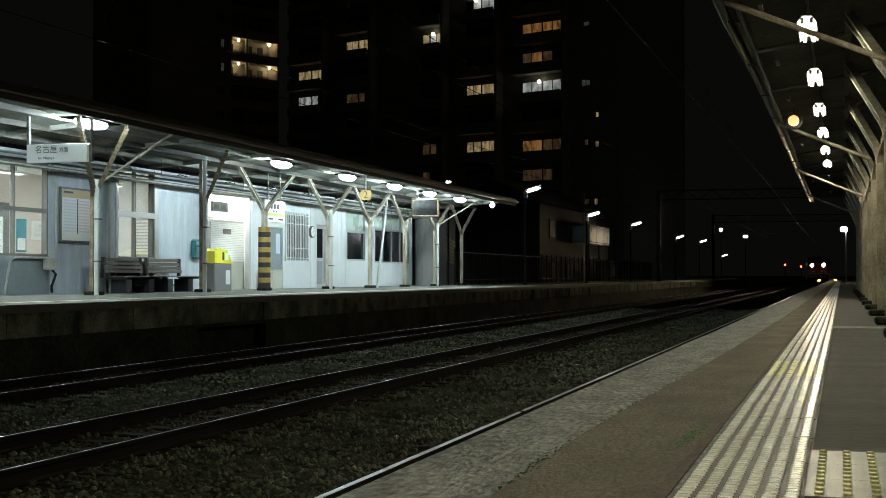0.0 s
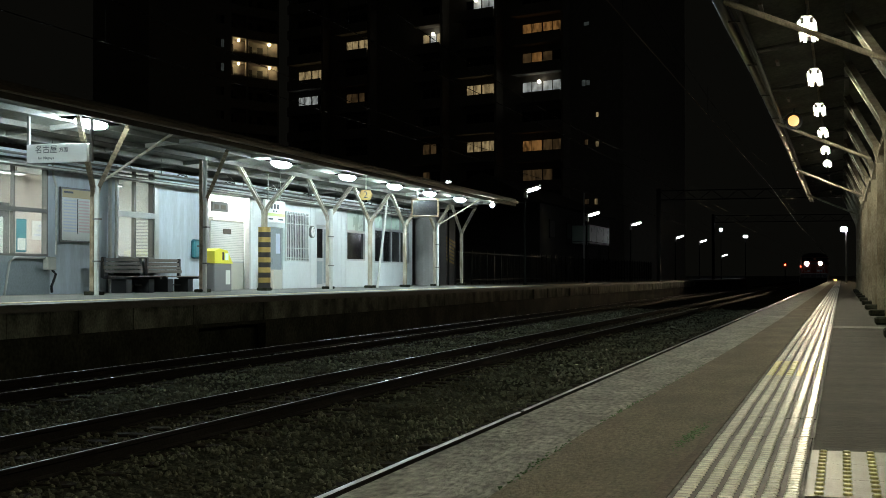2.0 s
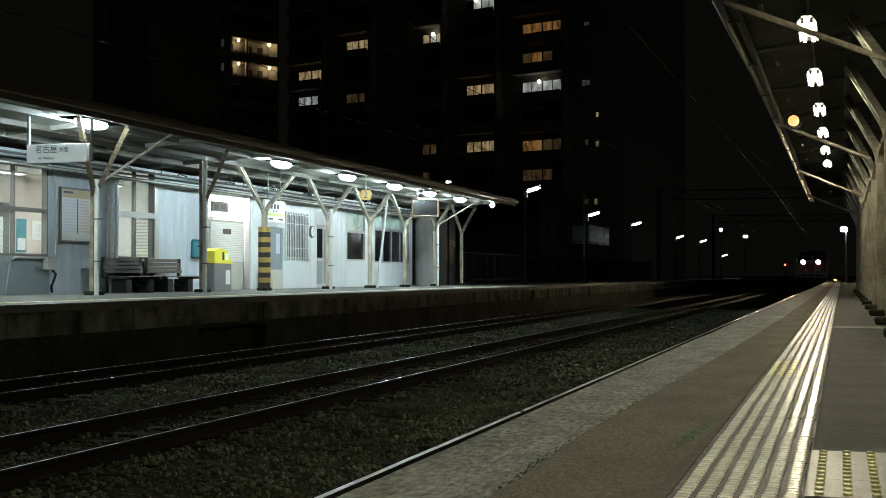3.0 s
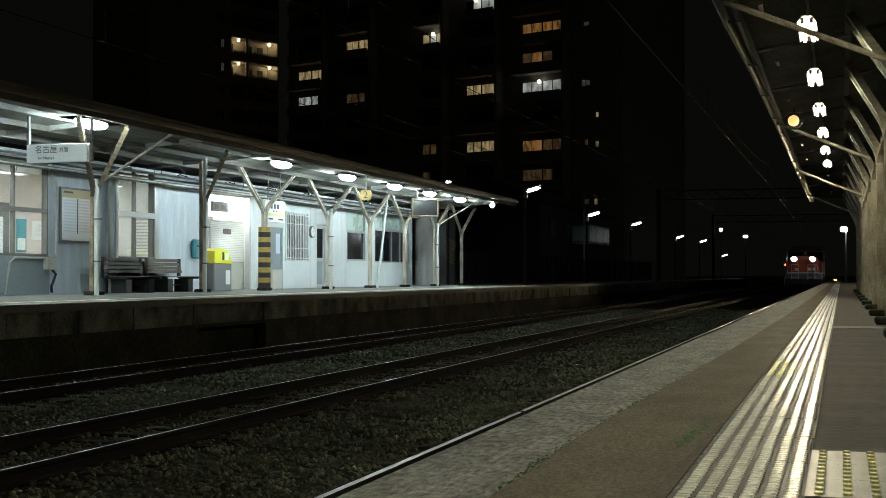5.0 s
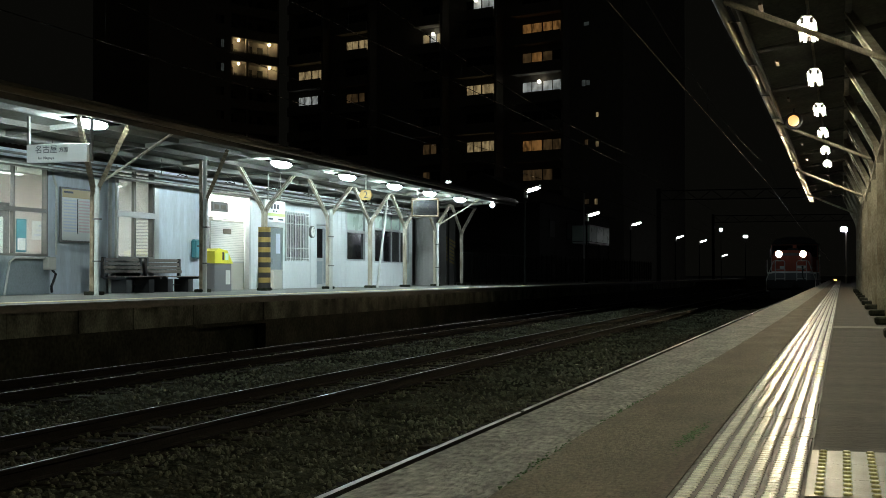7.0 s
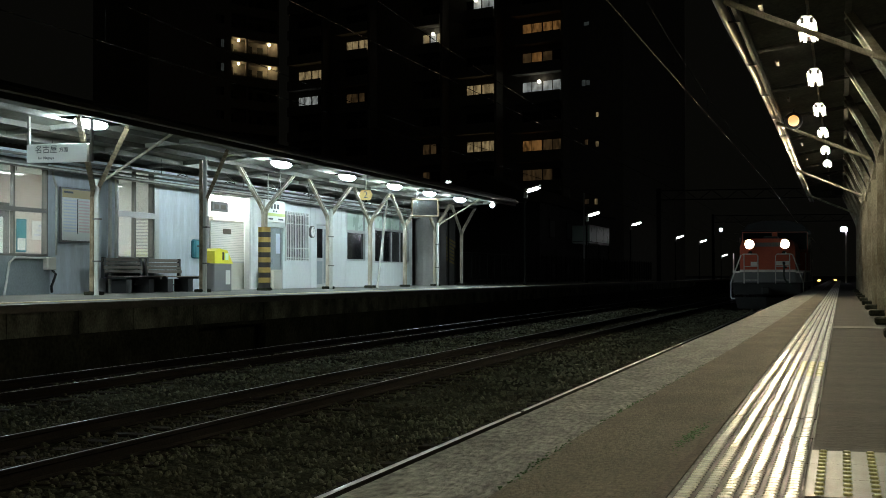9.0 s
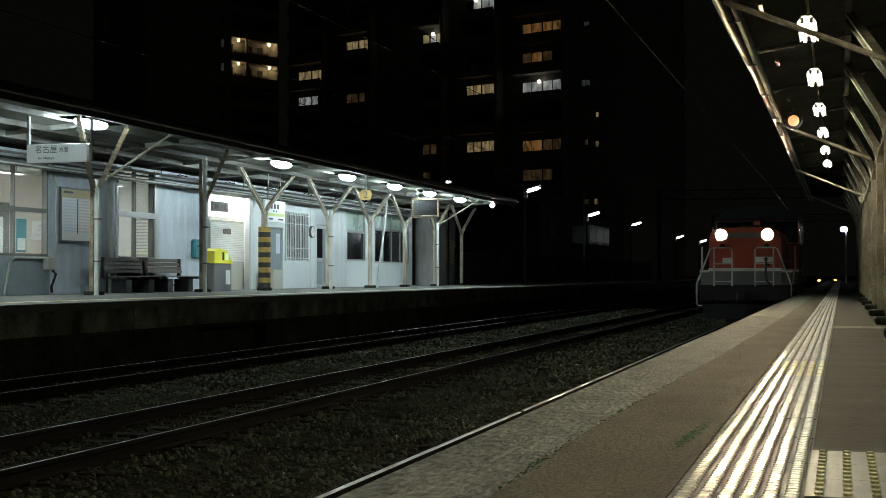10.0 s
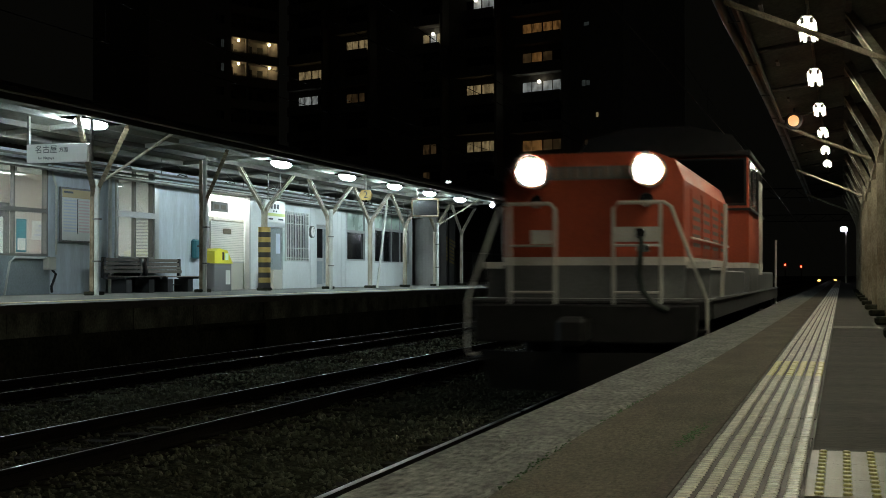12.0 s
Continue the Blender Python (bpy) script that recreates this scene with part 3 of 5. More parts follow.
# ---------------------------------------------------------------- far canopy
CX = -17.0
FAR_Y = [22.6, 27.8, 33.4, 37.5, 42.8, 47.05, 51.2, 55.4, 59.6]
for i, y in enumerate(FAR_Y):
    c = thing("canopy_column", "cream forked canopy column of bent old rails", "column", "far canopy columns")
    if i == 3:
        tagged(c, "canopy column wrapped in black and yellow hazard stripes")
    rail_post(c, CX, y, FZ, 2.58, 3.86, 2.1, 0.1, 0.13, ((3.9, 2.0), (-1.94, 2.0)) if i == 1 else ((0.1, 0.0), (-1.6, 1.5)) if i == 2 else ((0.1, 0.0), (0.1, 0.0)) if i == 0 else None, M_creamold if i < 3 else None)
    if i in (1, 7):
        part("stay", tb([(CX + 0.1, y, 2.75), (-14.95, y, 3.9)], 0.035), M_cream, c, "thin diagonal steel stay tube")
    if i in (1, 2, 4, 7):
        for zz in (0.9, 1.9):
            part("pipe_clip", bx(CX + 0.08, CX + 0.235, y - 0.22, y - 0.06, zz, zz + 0.04), M_dframe, c)
    if i in (1, 4, 7):
        part("downpipe", tb([(CX + 0.16, y - 0.16, FZ), (CX + 0.16, y - 0.16, 2.86)], 0.06, 10), M_pipe, c, "pale plastic downpipe")
    if i == 2:
        part("tall_pipe", tb([(CX + 0.14, y - 0.16, FZ), (CX + 0.14, y - 0.16, 3.85)], 0.06, 10), M_pipe, c, "pale plastic downpipe")
    if i == 3:
        n = 12
        for k in range(n):
            z0 = FZ + 0.09 + k * 0.155
            bm = bmesh.new()
            tube(bm, [(CX, y, z0), (CX, y, z0 + 0.155)], 0.19, 16)
            part("hazard_band", bm, M_stripe_y if k % 2 else M_stripe_k, c, "hazard band")

froof = thing("canopy_roof", "grey ribbed canopy roof over the opposite platform", "roof", kind="structure")
part("roof_sheet", corrugated(-14.95, 4.1, -19.2, 3.78, 8, 61.7, pitch=0.24, amp=0.02), M_roof, froof)
part("fascia", bx(-14.98, -14.9, 8, 61.75, 3.88, 4.22), M_fascia, froof, "weathered brown fascia board")
part("gutter", bx(-14.9, -14.78, 8, 61.75, 4.0, 4.12, bev=0.02), M_brownmetal, froof, "brown eaves gutter")
part("roof_top", bx(-19.3, -14.95, 8, 61.7, 4.13, 4.19), M_rooftop, froof, "dark roof covering")
for xx in (-15.9, -18.0):
    zz = 4.06 + (xx + 14.95) * 0.075
    part("purlin", bx(xx - 0.03, xx + 0.03, 8, 61.6, zz - 0.1, zz + 0.02), M_beam, froof)
part("main_beam", bx(CX + 0.04, CX + 0.17, 8, 61.6, 3.78, 3.9), M_fascia, froof, "longitudinal steel beam on the columns")
for y in np.arange(8.9, 61, 4.2):
    bm = bmesh.new()
    sweep(bm, [(-0.04, -0.06), (0.04, -0.06), (0.04, 0.05), (-0.04, 0.05)], [(-19.1, y, 3.71), (-15.0, y, 4.0)], (0, 1, 0))
    part("rafter", bm, M_beam, froof)
# conduits and drop rods
part("conduit", tb([(-18.5, 8, 3.33), (-18.5, 61, 3.33)], 0.03, 6), M_dframe, froof)
part("conduit", tb([(-18.4, 8, 3.2), (-18.4, 61, 3.2)], 0.02, 6), M_pipe, froof)
part("cable_tray", bx(-18.75, -18.55, 26, 58, 3.18, 3.27), M_dframe, froof, "dark cable tray")
for xx, zz, rr in ((-17.3, 3.62, 0.02), (-18.1, 3.42, 0.035)):
    part("conduit", tb([(xx, 8, zz), (xx, 30, zz - 0.03), (xx, 61, zz)], rr, 6), M_dframe, froof)
for k, y in enumerate(np.arange(24.2, 60, 3.1)):
    part("cable_loop", tb([(-17.9, y, 3.7), (-17.75, y + 0.3, 3.45), (-17.9, y + 0.7, 3.4), (-18.3, y + 1.0, 3.5), (-18.6, y + 1.2, 3.45)], 0.016, 5), M_dframe, froof)
for y in np.arange(24.5, 60, 2.6):
    part("drop_rod", tb([(-17.7, y, 3.75), (-17.7, y, 3.3)], 0.012, 6), M_dframe, froof)

lamp_f = strip_lamp(M_tube, "lit fluorescent light with its glare shaped as an ellipsoid", "far canopy lights", 0.2, 0.05)
lamp_f.matrix_basis = pose(-15.35, 24.95, 3.9)
for y in (15.3, 20.2, 35.0, 40.3, 45.05, 49.25, 53.55):
    copy_thing(lamp_f, pose(-15.35, y, 3.84))
flood = thing("flood_lamp", "small bright white lamp at the canopy end", "lamp", at=(-15.0, 57.6, 3.72))
part("lens", (lambda b: (bmesh.ops.create_uvsphere(b, u_segments=12, v_segments=8, radius=0.1), b)[1])(bmesh.new()), M_flood, flood, "glowing white globe")
part("arm", tb([(0, 0, 0.08), (0, 0, 0.3)], 0.015), M_dframe, flood)

# ---------------------------------------------------------------- station building
WX = -18.9
WT = 0.16


def wall_run(parent, material, x, y0, y1, z0, z1, holes, name="wall_panel"):
    """A wall along y with rectangular holes (ya, yb, za, zb), in order of y, cut through it."""
    bm = bmesh.new()
    y = y0
    for ya, yb, za, zb in holes:
        if ya > y:
            box(bm, x - WT, x, y, ya, z0, z1)
        if za > z0:
            box(bm, x - WT, x, ya, yb, z0, za)
        if zb < z1:
            box(bm, x - WT, x, ya, yb, zb, z1)
        y = yb
    if y < y1:
        box(bm, x - WT, x, y, y1, z0, z1)
    return part(name, bm, material, parent)


def window(parent, ya, yb, za, zb, cols, rows, fr, pane, deep=0.09, name="window", bar=0.05):
    """A framed window in the wall; pane: a material or a list by row from below. The panes hang under the frame."""
    x = WX - 0.05
    bm = bmesh.new()
    w = 0.06
    box(bm, x - deep, x + 0.06, ya, ya + w, za, zb)
    box(bm, x - deep, x + 0.06, yb - w, yb, za, zb)
    box(bm, x - deep, x + 0.06, ya + w, yb - w, za, za + w)
    box(bm, x - deep, x + 0.06, ya + w, yb - w, zb - w, zb)
    for c in range(1, cols):
        yy = ya + (yb - ya) * c / cols
        box(bm, x - deep * 0.7, x + 0.03, yy - bar / 2, yy + bar / 2, za + w, zb - w)
    zs = [za] + [za + (zb - za) * r for r in rows] + [zb]
    for z in zs[1:-1]:
        box(bm, x - deep * 0.8, x + 0.05, ya + w, yb - w, z - 0.05, z + 0.05)
    frame_ob = part(name, bm, fr, parent)
    for r in range(len(zs) - 1):
        m = pane[r] if isinstance(pane, list) else pane
        for c in range(cols):
            y0 = ya + (yb - ya) * c / cols
            o = part("pane", bx(x - 0.03, x - 0.024, y0 + 0.02, y0 + (yb - ya) / cols - 0.02, zs[r] + 0.02, zs[r + 1] - 0.02), m, frame_ob)
            o.visible_shadow = m is not M_pane
    return frame_ob


st = thing("station_building", "pale blue and white station building behind the platform", "building", kind="structure")
H1 = 3.62
wall_run(st, M_wains, WX, 18, 28.85, FZ, 1.06, [])
wall_run(st, M_wall, WX, 18, 28.85, 1.06, H1, [(19.2, 28.75, 1.06, 3.36)], "wall")
wall_run(st, M_wall, WX, 28.85, 31.5, FZ, H1, [], "wall")
wall_run(st, M_wains, WX, 31.5, 34.1, FZ, 0.95, [])
wall_run(st, M_wall, WX, 31.5, 37.3, FZ, H1, [(31.5, 32.04, 0.95, 0.96), (32.05, 34.05, 1.05, 3.55), (34.05, 34.1, 0.95, 0.96)], "wall")
wall_run(st, M_wallw, WX, 37.3, 49.4, FZ, H1, [(37.45, 40.4, FZ, 3.15), (42.2, 43.25, FZ, 2.26), (43.45, 45.5, 1.15, 2.8), (46.4, 48.1, FZ, 2.5)], "wall")
wall_run(st, M_wallw, WX, 49.4, 58.0, FZ, H1, [(49.55, 51.7, 1.18, 3.4), (52.85, 57.5, 1.12, 3.5)], "wall")
for y in np.arange(37.6, 58, 0.455):
    if not (37.3 < y < 40.5 or 42.1 < y < 45.6 or 46.3 < y < 48.2 or 49.5 < y < 51.8):
        part("batten", bx(WX, WX + 0.007, y - 0.006, y + 0.006, FZ, 1.05 if y > 52.7 else 3.5), M_wallw, st)
part("floor_slab", bx(-24, WX - WT, 18, 58, FZ, FZ + 0.02), M_beige, st, "beige floor inside")
part("back_wall", bx(-22.6, -22.4, 18, 37.2, FZ, H1), M_inner, st, "pinkish plastered inner wall")
part("back_wall", bx(-19.6, -19.5, 37.3, 41.6, FZ, H1 - 0.1), M_innerw, st, "white inner wall")
part("partition", bx(-22.4, WX - WT, 37.2, 37.3, FZ, H1), M_innerw, st)
part("partition", bx(-22.4, WX - WT, 41.6, 41.7, FZ, H1 - 0.1), M_innerw, st)
part("partition", bx(-22.4, WX - WT, 17.9, 18, FZ, H1), M_inner, st)
part("back_wall", bx(-22.6, -22.4, 40.6, 58, FZ, H1), M_inner, st)
part("end_wall", bx(-22.6, WX - WT, 57.85, 58, FZ, H1), M_wallw, st)
part("ceiling", bx(-22.6, WX - WT, 18, 58, H1 - 0.1, H1), M_innerw, st)
window(st, 19.2, 28.75, 1.06, 3.36, 7, [0.49], M_dframe, M_pane, bar=0.07)
window(st, 32.05, 34.05, 1.05, 3.55, 2, [0.49], M_dframe, M_pane, bar=0.1)
part("window_rail", bx(WX - 0.02, WX + 0.055, 32.0, 34.1, 2.2, 2.36), M_alu, st, "pale aluminium middle rail")
part("window_sill", bx(WX, WX + 0.09, 31.98, 34.12, 0.99, 1.05), M_alu, st, "pale aluminium sill")
for y0, y1 in ((31.97, 32.05), (34.05, 34.3)):
    part("window_jamb", bx(WX + 0.003, WX + 0.04, y0, y1, 1.05, 3.58), M_alu, st, "pale aluminium jamb")
window(st, 49.55, 51.7, 1.18, 3.4, 1, [0.53], M_alu, [M_darkglass, M_greenpane])
window(st, 52.85, 57.5, 1.12, 3.5, 4, [0.6], M_alu, [M_darkglass, M_greenpane])
# grey door and dark glazed door
d = part("door", bx(WX - 0.11, WX - 0.05, 42.22, 43.23, FZ + 0.01, 2.24), M_wains, st, "grey-blue steel door")
part("door_window", bx(WX - 0.052, WX - 0.044, 42.75, 43.1, 1.35, 2.05), M_blue, d)
part("door_handle", bx(WX - 0.05, WX - 0.0, 42.3, 42.34, 1.0, 1.15), M_chrome, d)
d = part("door", bx(WX - 0.11, WX - 0.05, 46.42, 47.2, FZ + 0.01, 2.48), M_alu, st, "aluminium glazed door")
part("door_glass", bx(WX - 0.052, WX - 0.044, 46.55, 47.1, 1.25, 2.35), M_darkglass, d)
part("door_panel", bx(WX - 0.052, WX - 0.044, 46.55, 47.1, 0.25, 1.12), M_wains, d)
d = part("door", bx(WX - 0.13, WX - 0.08, 47.2, 48.08, FZ + 0.01, 2.48), M_alu, st)
part("door_glass", bx(WX - 0.082, WX - 0.074, 47.3, 48.0, 0.3, 2.35), M_wains, d)
# barred window
g = part("grille_window", bx(WX - 0.12, WX - 0.09, 43.45, 45.5, 1.15, 2.8), M_black, st, "dark window behind white bars")
for k in range(14):
    y = 43.5 + k * 0.15
    part("grille_bar", bx(WX + 0.03, WX + 0.05, y, y + 0.035, 1.1, 2.86), M_white, g)
for z in (1.2, 1.55, 2.42, 2.75):
    part("grille_rail", bx(WX + 0.035, WX + 0.055, 43.4, 45.55, z, z + 0.025), M_white, g)
for y in (43.42, 45.5):
    part("grille_post", bx(WX, WX + 0.06, y, y + 0.03, 1.1, 2.86), M_white, g)
# entrance posts, lintel and shutter
for y in (37.38, 40.43):
    part("door_post", bx(WX - 0.1, WX + 0.05, y - 0.06, y + 0.06, FZ, 3.2), M_alu, st, "aluminium door post")
sh = part("roller_shutter", bx(-19.5, -19.46, 38.75, 41.35, 0.15, 2.36), M_alu, st, "closed pale roller shutter")
for k in range(26):
    z = 0.9 + k * 0.058
    part("shutter_slat", bx(-19.46, -19.435, 38.75, 41.35, z, z + 0.046), M_white, sh)
part("shutter_notice", bx(-19.435, -19.43, 39.6, 40.2, 1.95, 2.12), M_brownmetal, sh)
part("shutter_box", bx(-19.5, -19.34, 38.7, 41.4, 2.36, 2.5, bev=0.02), M_beige, st, "shutter box")
tagged(sh, "closed pale roller shutter")
# service pipes on the wall
part("downpipe", tb([(WX + 0.08, 31.55, FZ), (WX + 0.08, 31.55, 3.5)], 0.05, 10), M_pipe, st, "pale downpipe")
part("downpipe", tb([(WX + 0.08, 31.85, FZ), (WX + 0.08, 31.85, 3.5)], 0.035, 10), M_pipe, st)
part("downpipe", tb([(WX + 0.05, 29.05, 1.1), (WX + 0.05, 29.05, 2.8), (WX + 0.05, 28.9, 3.1), (WX + 0.05, 28.9, 3.5)], 0.03, 8), M_pipe, st)
part("wall_conduit", tb([(WX + 0.06, 28.6, 1.02), (WX + 0.06, 27.3, 1.02), (WX + 0.06, 27.1, 0.9), (WX + 0.06, 26.9, FZ)], 0.028, 8), M_pipe, st)
part("pipe_post", tb([(WX + 0.06, 37.2, FZ), (WX + 0.06, 37.2, 3.3)], 0.03, 8), M_pipe, st)

# lights inside
li = strip_lamp(M_tube_in, "lit fluorescent light on the waiting room ceiling", "indoor lights")
li.matrix_basis = pose(-20.6, 25.4, 3.25)
for xx, yy in ((-20.6, 21.0), (-20.6, 29.5), (-20.6, 34.5), (-19.25, 39.0), (-19.25, 40.5)):
    copy_thing(li, pose(xx, yy, 3.25))

# boards, boxes and clock on the building
tt = thing("timetable_board", "framed timetable poster with a tan header", "notice board", at=(WX + 0.03, 29.2, 1.43))
part("frame", bx(0, 0.05, 0, 1.65, 0, 1.4, bev=0.01), M_dframe, tt, "dark frame")
part("sheet", bx(0.05, 0.055, 0.06, 1.59, 0.05, 1.35), M_white, tt)
part("header_band", bx(0.055, 0.058, 0.06, 1.59, 1.14, 1.35), M_tan, tt)
part("header_writing", bx(0.058, 0.06, 0.12, 0.55, 1.25, 1.3), M_ink, tt)
for k in range(11):
    for a, b, m in ((0.12, 0.72, M_blue), (0.82, 1.5, M_pink)):
        part("table_row", bx(0.055, 0.058, a, b, 0.27 + k * 0.078, 0.27 + k * 0.078 + 0.034), m, tt)
part("table_divider", bx(0.055, 0.059, 0.745, 0.785, 0.22, 1.12), M_ink, tt)

jb = thing("junction_box", "small cream electrical box with a black cable", "electrical box", at=(WX, 28.55, 0.72))
part("case", bx(0.0, 0.16, 0, 0.36, 0, 0.32, bev=0.02), M_beige, jb)
part("cable", tb([(0.08, 0.3, 0.0), (0.1, 0.42, -0.1), (0.09, 0.35, -0.25), (0.12, 0.2, -0.4), (0.1, 0.25, -0.55)], 0.035, 8), M_black, jb, "black looped cable")

tel = thing("wall_case", "teal plastic case on the pale wall", "wall case", at=(WX, 36.3, 1.1))
part("case", bx(0, 0.18, 0, 0.42, 0, 0.58, bev=0.05), M_teal, tel)
part("strap", bx(0.18, 0.19, 0.1, 0.32, 0.35, 0.4), M_black, tel)

ck = thing("wall_clock", "round white wall clock with a dark rim", "clock", at=(WX, 45.85, 2.2))
bm = bmesh.new()
disc(bm, (0, 0, 0), (1, 0, 0), 0.22, 0.08, 24)
part("rim", bm, M_dframe, ck, "dark rim")
bm = bmesh.new()
disc(bm, (0.08, 0, 0), (1, 0, 0), 0.18, 0.006, 24)
part("face", bm, M_white, ck)
part("clock_hand", bx(0.086, 0.09, -0.008, 0.008, -0.02, 0.14), M_ink, ck)
part("clock_hand", bx(0.086, 0.09, -0.02, 0.1, -0.008, 0.008), M_ink, ck)

eb = thing("entrance_sign", "small dark notice board over the entrance", "sign", at=(WX + 0.02, 37.6, 2.6))
part("board", bx(0, 0.06, 0, 1.15, 0, 0.32, bev=0.01), M_dframe, eb)
part("writing_bar", bx(0.06, 0.064, 0.15, 0.45, 0.08, 0.22), M_brownmetal, eb)
part("writing_bar", bx(0.06, 0.064, 0.6, 0.95, 0.08, 0.22), M_brownmetal, eb)

ns = thing("name_sign", "white platform name sign with a lime band", "sign", at=(-17.35, 38.15, 2.27))
part("board", bx(0, 0.08, 0, 1.55, 0, 0.7, bev=0.01), M_white, ns)
part("band", bx(0.08, 0.084, 0.0, 1.55, 0.2, 0.29), M_lime, ns)
for a, b, c, e in ((0.42, 0.56, 0.43, 0.58), (0.66, 0.8, 0.43, 0.58), (0.9, 1.04, 0.43, 0.58), (0.6, 0.7, 0.33, 0.38), (0.8, 0.9, 0.33, 0.38), (0.25, 0.6, 0.08, 0.13), (1.0, 1.4, 0.08, 0.13)):
    part("writing_bar", bx(0.08, 0.084, a, b, c, e), M_ink, ns)
for y in (0.3, 1.25):
    part("hanger", tb([(0.04, y, 0.7), (0.04, y, 1.74)], 0.02), M_pipe, ns)

dg = thing("direction_sign", "white hanging sign with dark direction lettering", "sign", at=(-15.8, 24.5, 3.0))
part("board", bx(-0.8, 0.66, -0.05, 0.05, -0.02, 0.37, bev=0.01), M_white, dg)
lettering("lettering", "名古屋", 0.18, pose(-0.32, -0.053, 0.245, 90, 0, 0), M_ink, dg)
lettering("lettering", "方面", 0.11, pose(0.1, -0.053, 0.235, 90, 0, 0), M_ink, dg)
lettering("lettering", "for Nagoya", 0.085, pose(-0.32, -0.053, 0.075, 90, 0, 0), M_ink, dg)
for x in (-0.78, 0.74):
    part("hanger", bx(x - 0.03, x + 0.03, -0.03, 0.03, 0.37 if x < 0 else -0.02, 1.05), M_dframe, dg, "flat steel hanger")

pn = thing("platform_number_sign", "yellow six-sided sign with the number 2", "sign", at=(-15.4, 42.2, 3.3))
bm = bmesh.new()
prof = [(-0.24, 0), (-0.15, 0.17), (0.15, 0.17), (0.24, 0), (0.15, -0.17), (-0.15, -0.17)]
fr = [bm.verts.new((a, -0.04, b)) for a, b in prof]
bk = [bm.verts.new((a, 0.04, b)) for a, b in prof]
bm.faces.new(fr)
bm.faces.new(bk[::-1])
for k in range(6):
    bm.faces.new((fr[k], bk[k], bk[(k + 1) % 6], fr[(k + 1) % 6]))
part("board", bm, M_stripe_y, pn)
lettering("lettering", "2", 0.33, pose(0, -0.043, 0, 90, 0, 0), M_ink, pn)
part("hanger", tb([(0, 0, 0.17), (0, 0, 0.76)], 0.025), M_pipe, pn)

mr = thing("platform_mirror", "brown-framed platform mirror hung from the canopy", "mirror")
mr.matrix_basis = pose(-15.47, 49.1, 2.85, 3, 0, 12)
bm = bmesh.new()
box(bm, -0.54, 0.54, 0.0, 0.05, 0, 0.72, bev=0.02)
part("backing", bm, M_dframe, mr)
for a, b, c, e in ((-0.54, 0.54, 0, 0.07), (-0.54, 0.54, 0.65, 0.72), (-0.54, -0.47, 0.07, 0.65), (0.47, 0.54, 0.07, 0.65)):
    part("frame", bx(a, b, -0.05, 0.0, c, e, bev=0.015), M_rustframe, mr, "rust-streaked tan frame")
part("glass", bx(-0.47, 0.47, -0.02, -0.004, 0.07, 0.65), M_mirror, mr, "silvered mirror glass")
part("hanger", tb([(-0.3, 0.02, 0.7), (-0.3, 0.02, 1.1)], 0.03), M_dframe, mr)
part("hanger", tb([(0.3, 0.02, 0.7), (0.3, 0.02, 1.1)], 0.03), M_dframe, mr)

pc = thing("round_pillar", "dark grey rendered round pillar at the building's end", "pillar")
part("shaft", tb([(-18.4, 58.6, FZ), (-18.4, 58.6, 3.7)], 0.55, 24), M_column, pc, smooth=False)
hp = thing("hazard_panel", "black and yellow striped panel on a dark post", "hazard panel", at=(-19.0, 63.4, FZ))
part("post", bx(-0.25, 0.1, 0, 1.7, 0, 3.6), M_column, hp)
for k in range(7):
    bm = bmesh.new()
    z = 1.1 + k * 0.18
    vs = [bm.verts.new(p) for p in ((0.104, 0.05, z + 0.12), (0.104, 1.65, z - 0.12), (0.104, 1.65, z - 0.02), (0.104, 0.05, z + 0.22))]
    v2 = [bm.verts.new(v.co + Vector((0.01, 0, 0))) for v in vs]
    bm.faces.new(vs)
    bm.faces.new(v2[::-1])
    for q in range(4):
        bm.faces.new((vs[q], v2[q], v2[(q + 1) % 4], vs[(q + 1) % 4]))
    part("stripe", bm, M_stripe_pale, hp, "yellow diagonal stripe")
sp = thing("stay_pole", "thin leaning pole propped between floor and roof", "pole", "leaning poles")
part("pole", tb([(-16.4, 46.2, FZ), (-16.4, 47.3, 3.4)], 0.035), M_pipe, sp)
copy_thing(sp, pose(-0.2, 0.5, 0))


# ---------------------------------------------------------------- benches, card reader, bins
def bench(y):
    b = thing("bench", "slatted dark wooden platform bench with iron frame", "bench", "platform benches", at=(-18.25, y, FZ))
    w = 2.0
    for k in range(4):
        x = -0.16 + k * 0.125
        part("seat_slat", bx(x, x + 0.11, 0, w, 0.42, 0.455, bev=0.006), M_wood, b)
    for k in range(4):
        z = 0.53 + k * 0.105
        part("back_slat", bx(-0.27 - k * 0.02, -0.24 - k * 0.02, 0, w, z, z + 0.09, bev=0.006), M_wood, b)
    for y0 in (0.02, w - 0.1):
        bm = bmesh.new()
        box(bm, -0.3, 0.34, y0, y0 + 0.08, 0.37, 0.42)
        box(bm, -0.36, -0.27, y0, y0 + 0.08, 0.4, 0.95)
        part("end_frame", bm, M_benchleg, b, "black iron end frame")
    for y0 in (0.25, w - 0.55):
        part("leg", bx(-0.2, 0.25, y0, y0 + 0.3, 0, 0.37, bev=0.01), M_benchleg, b, "black pedestal leg")
    part("stretcher", bx(-0.02, 0.02, 0.3, w - 0.3, 0.18, 0.22), M_benchleg, b)
    return b


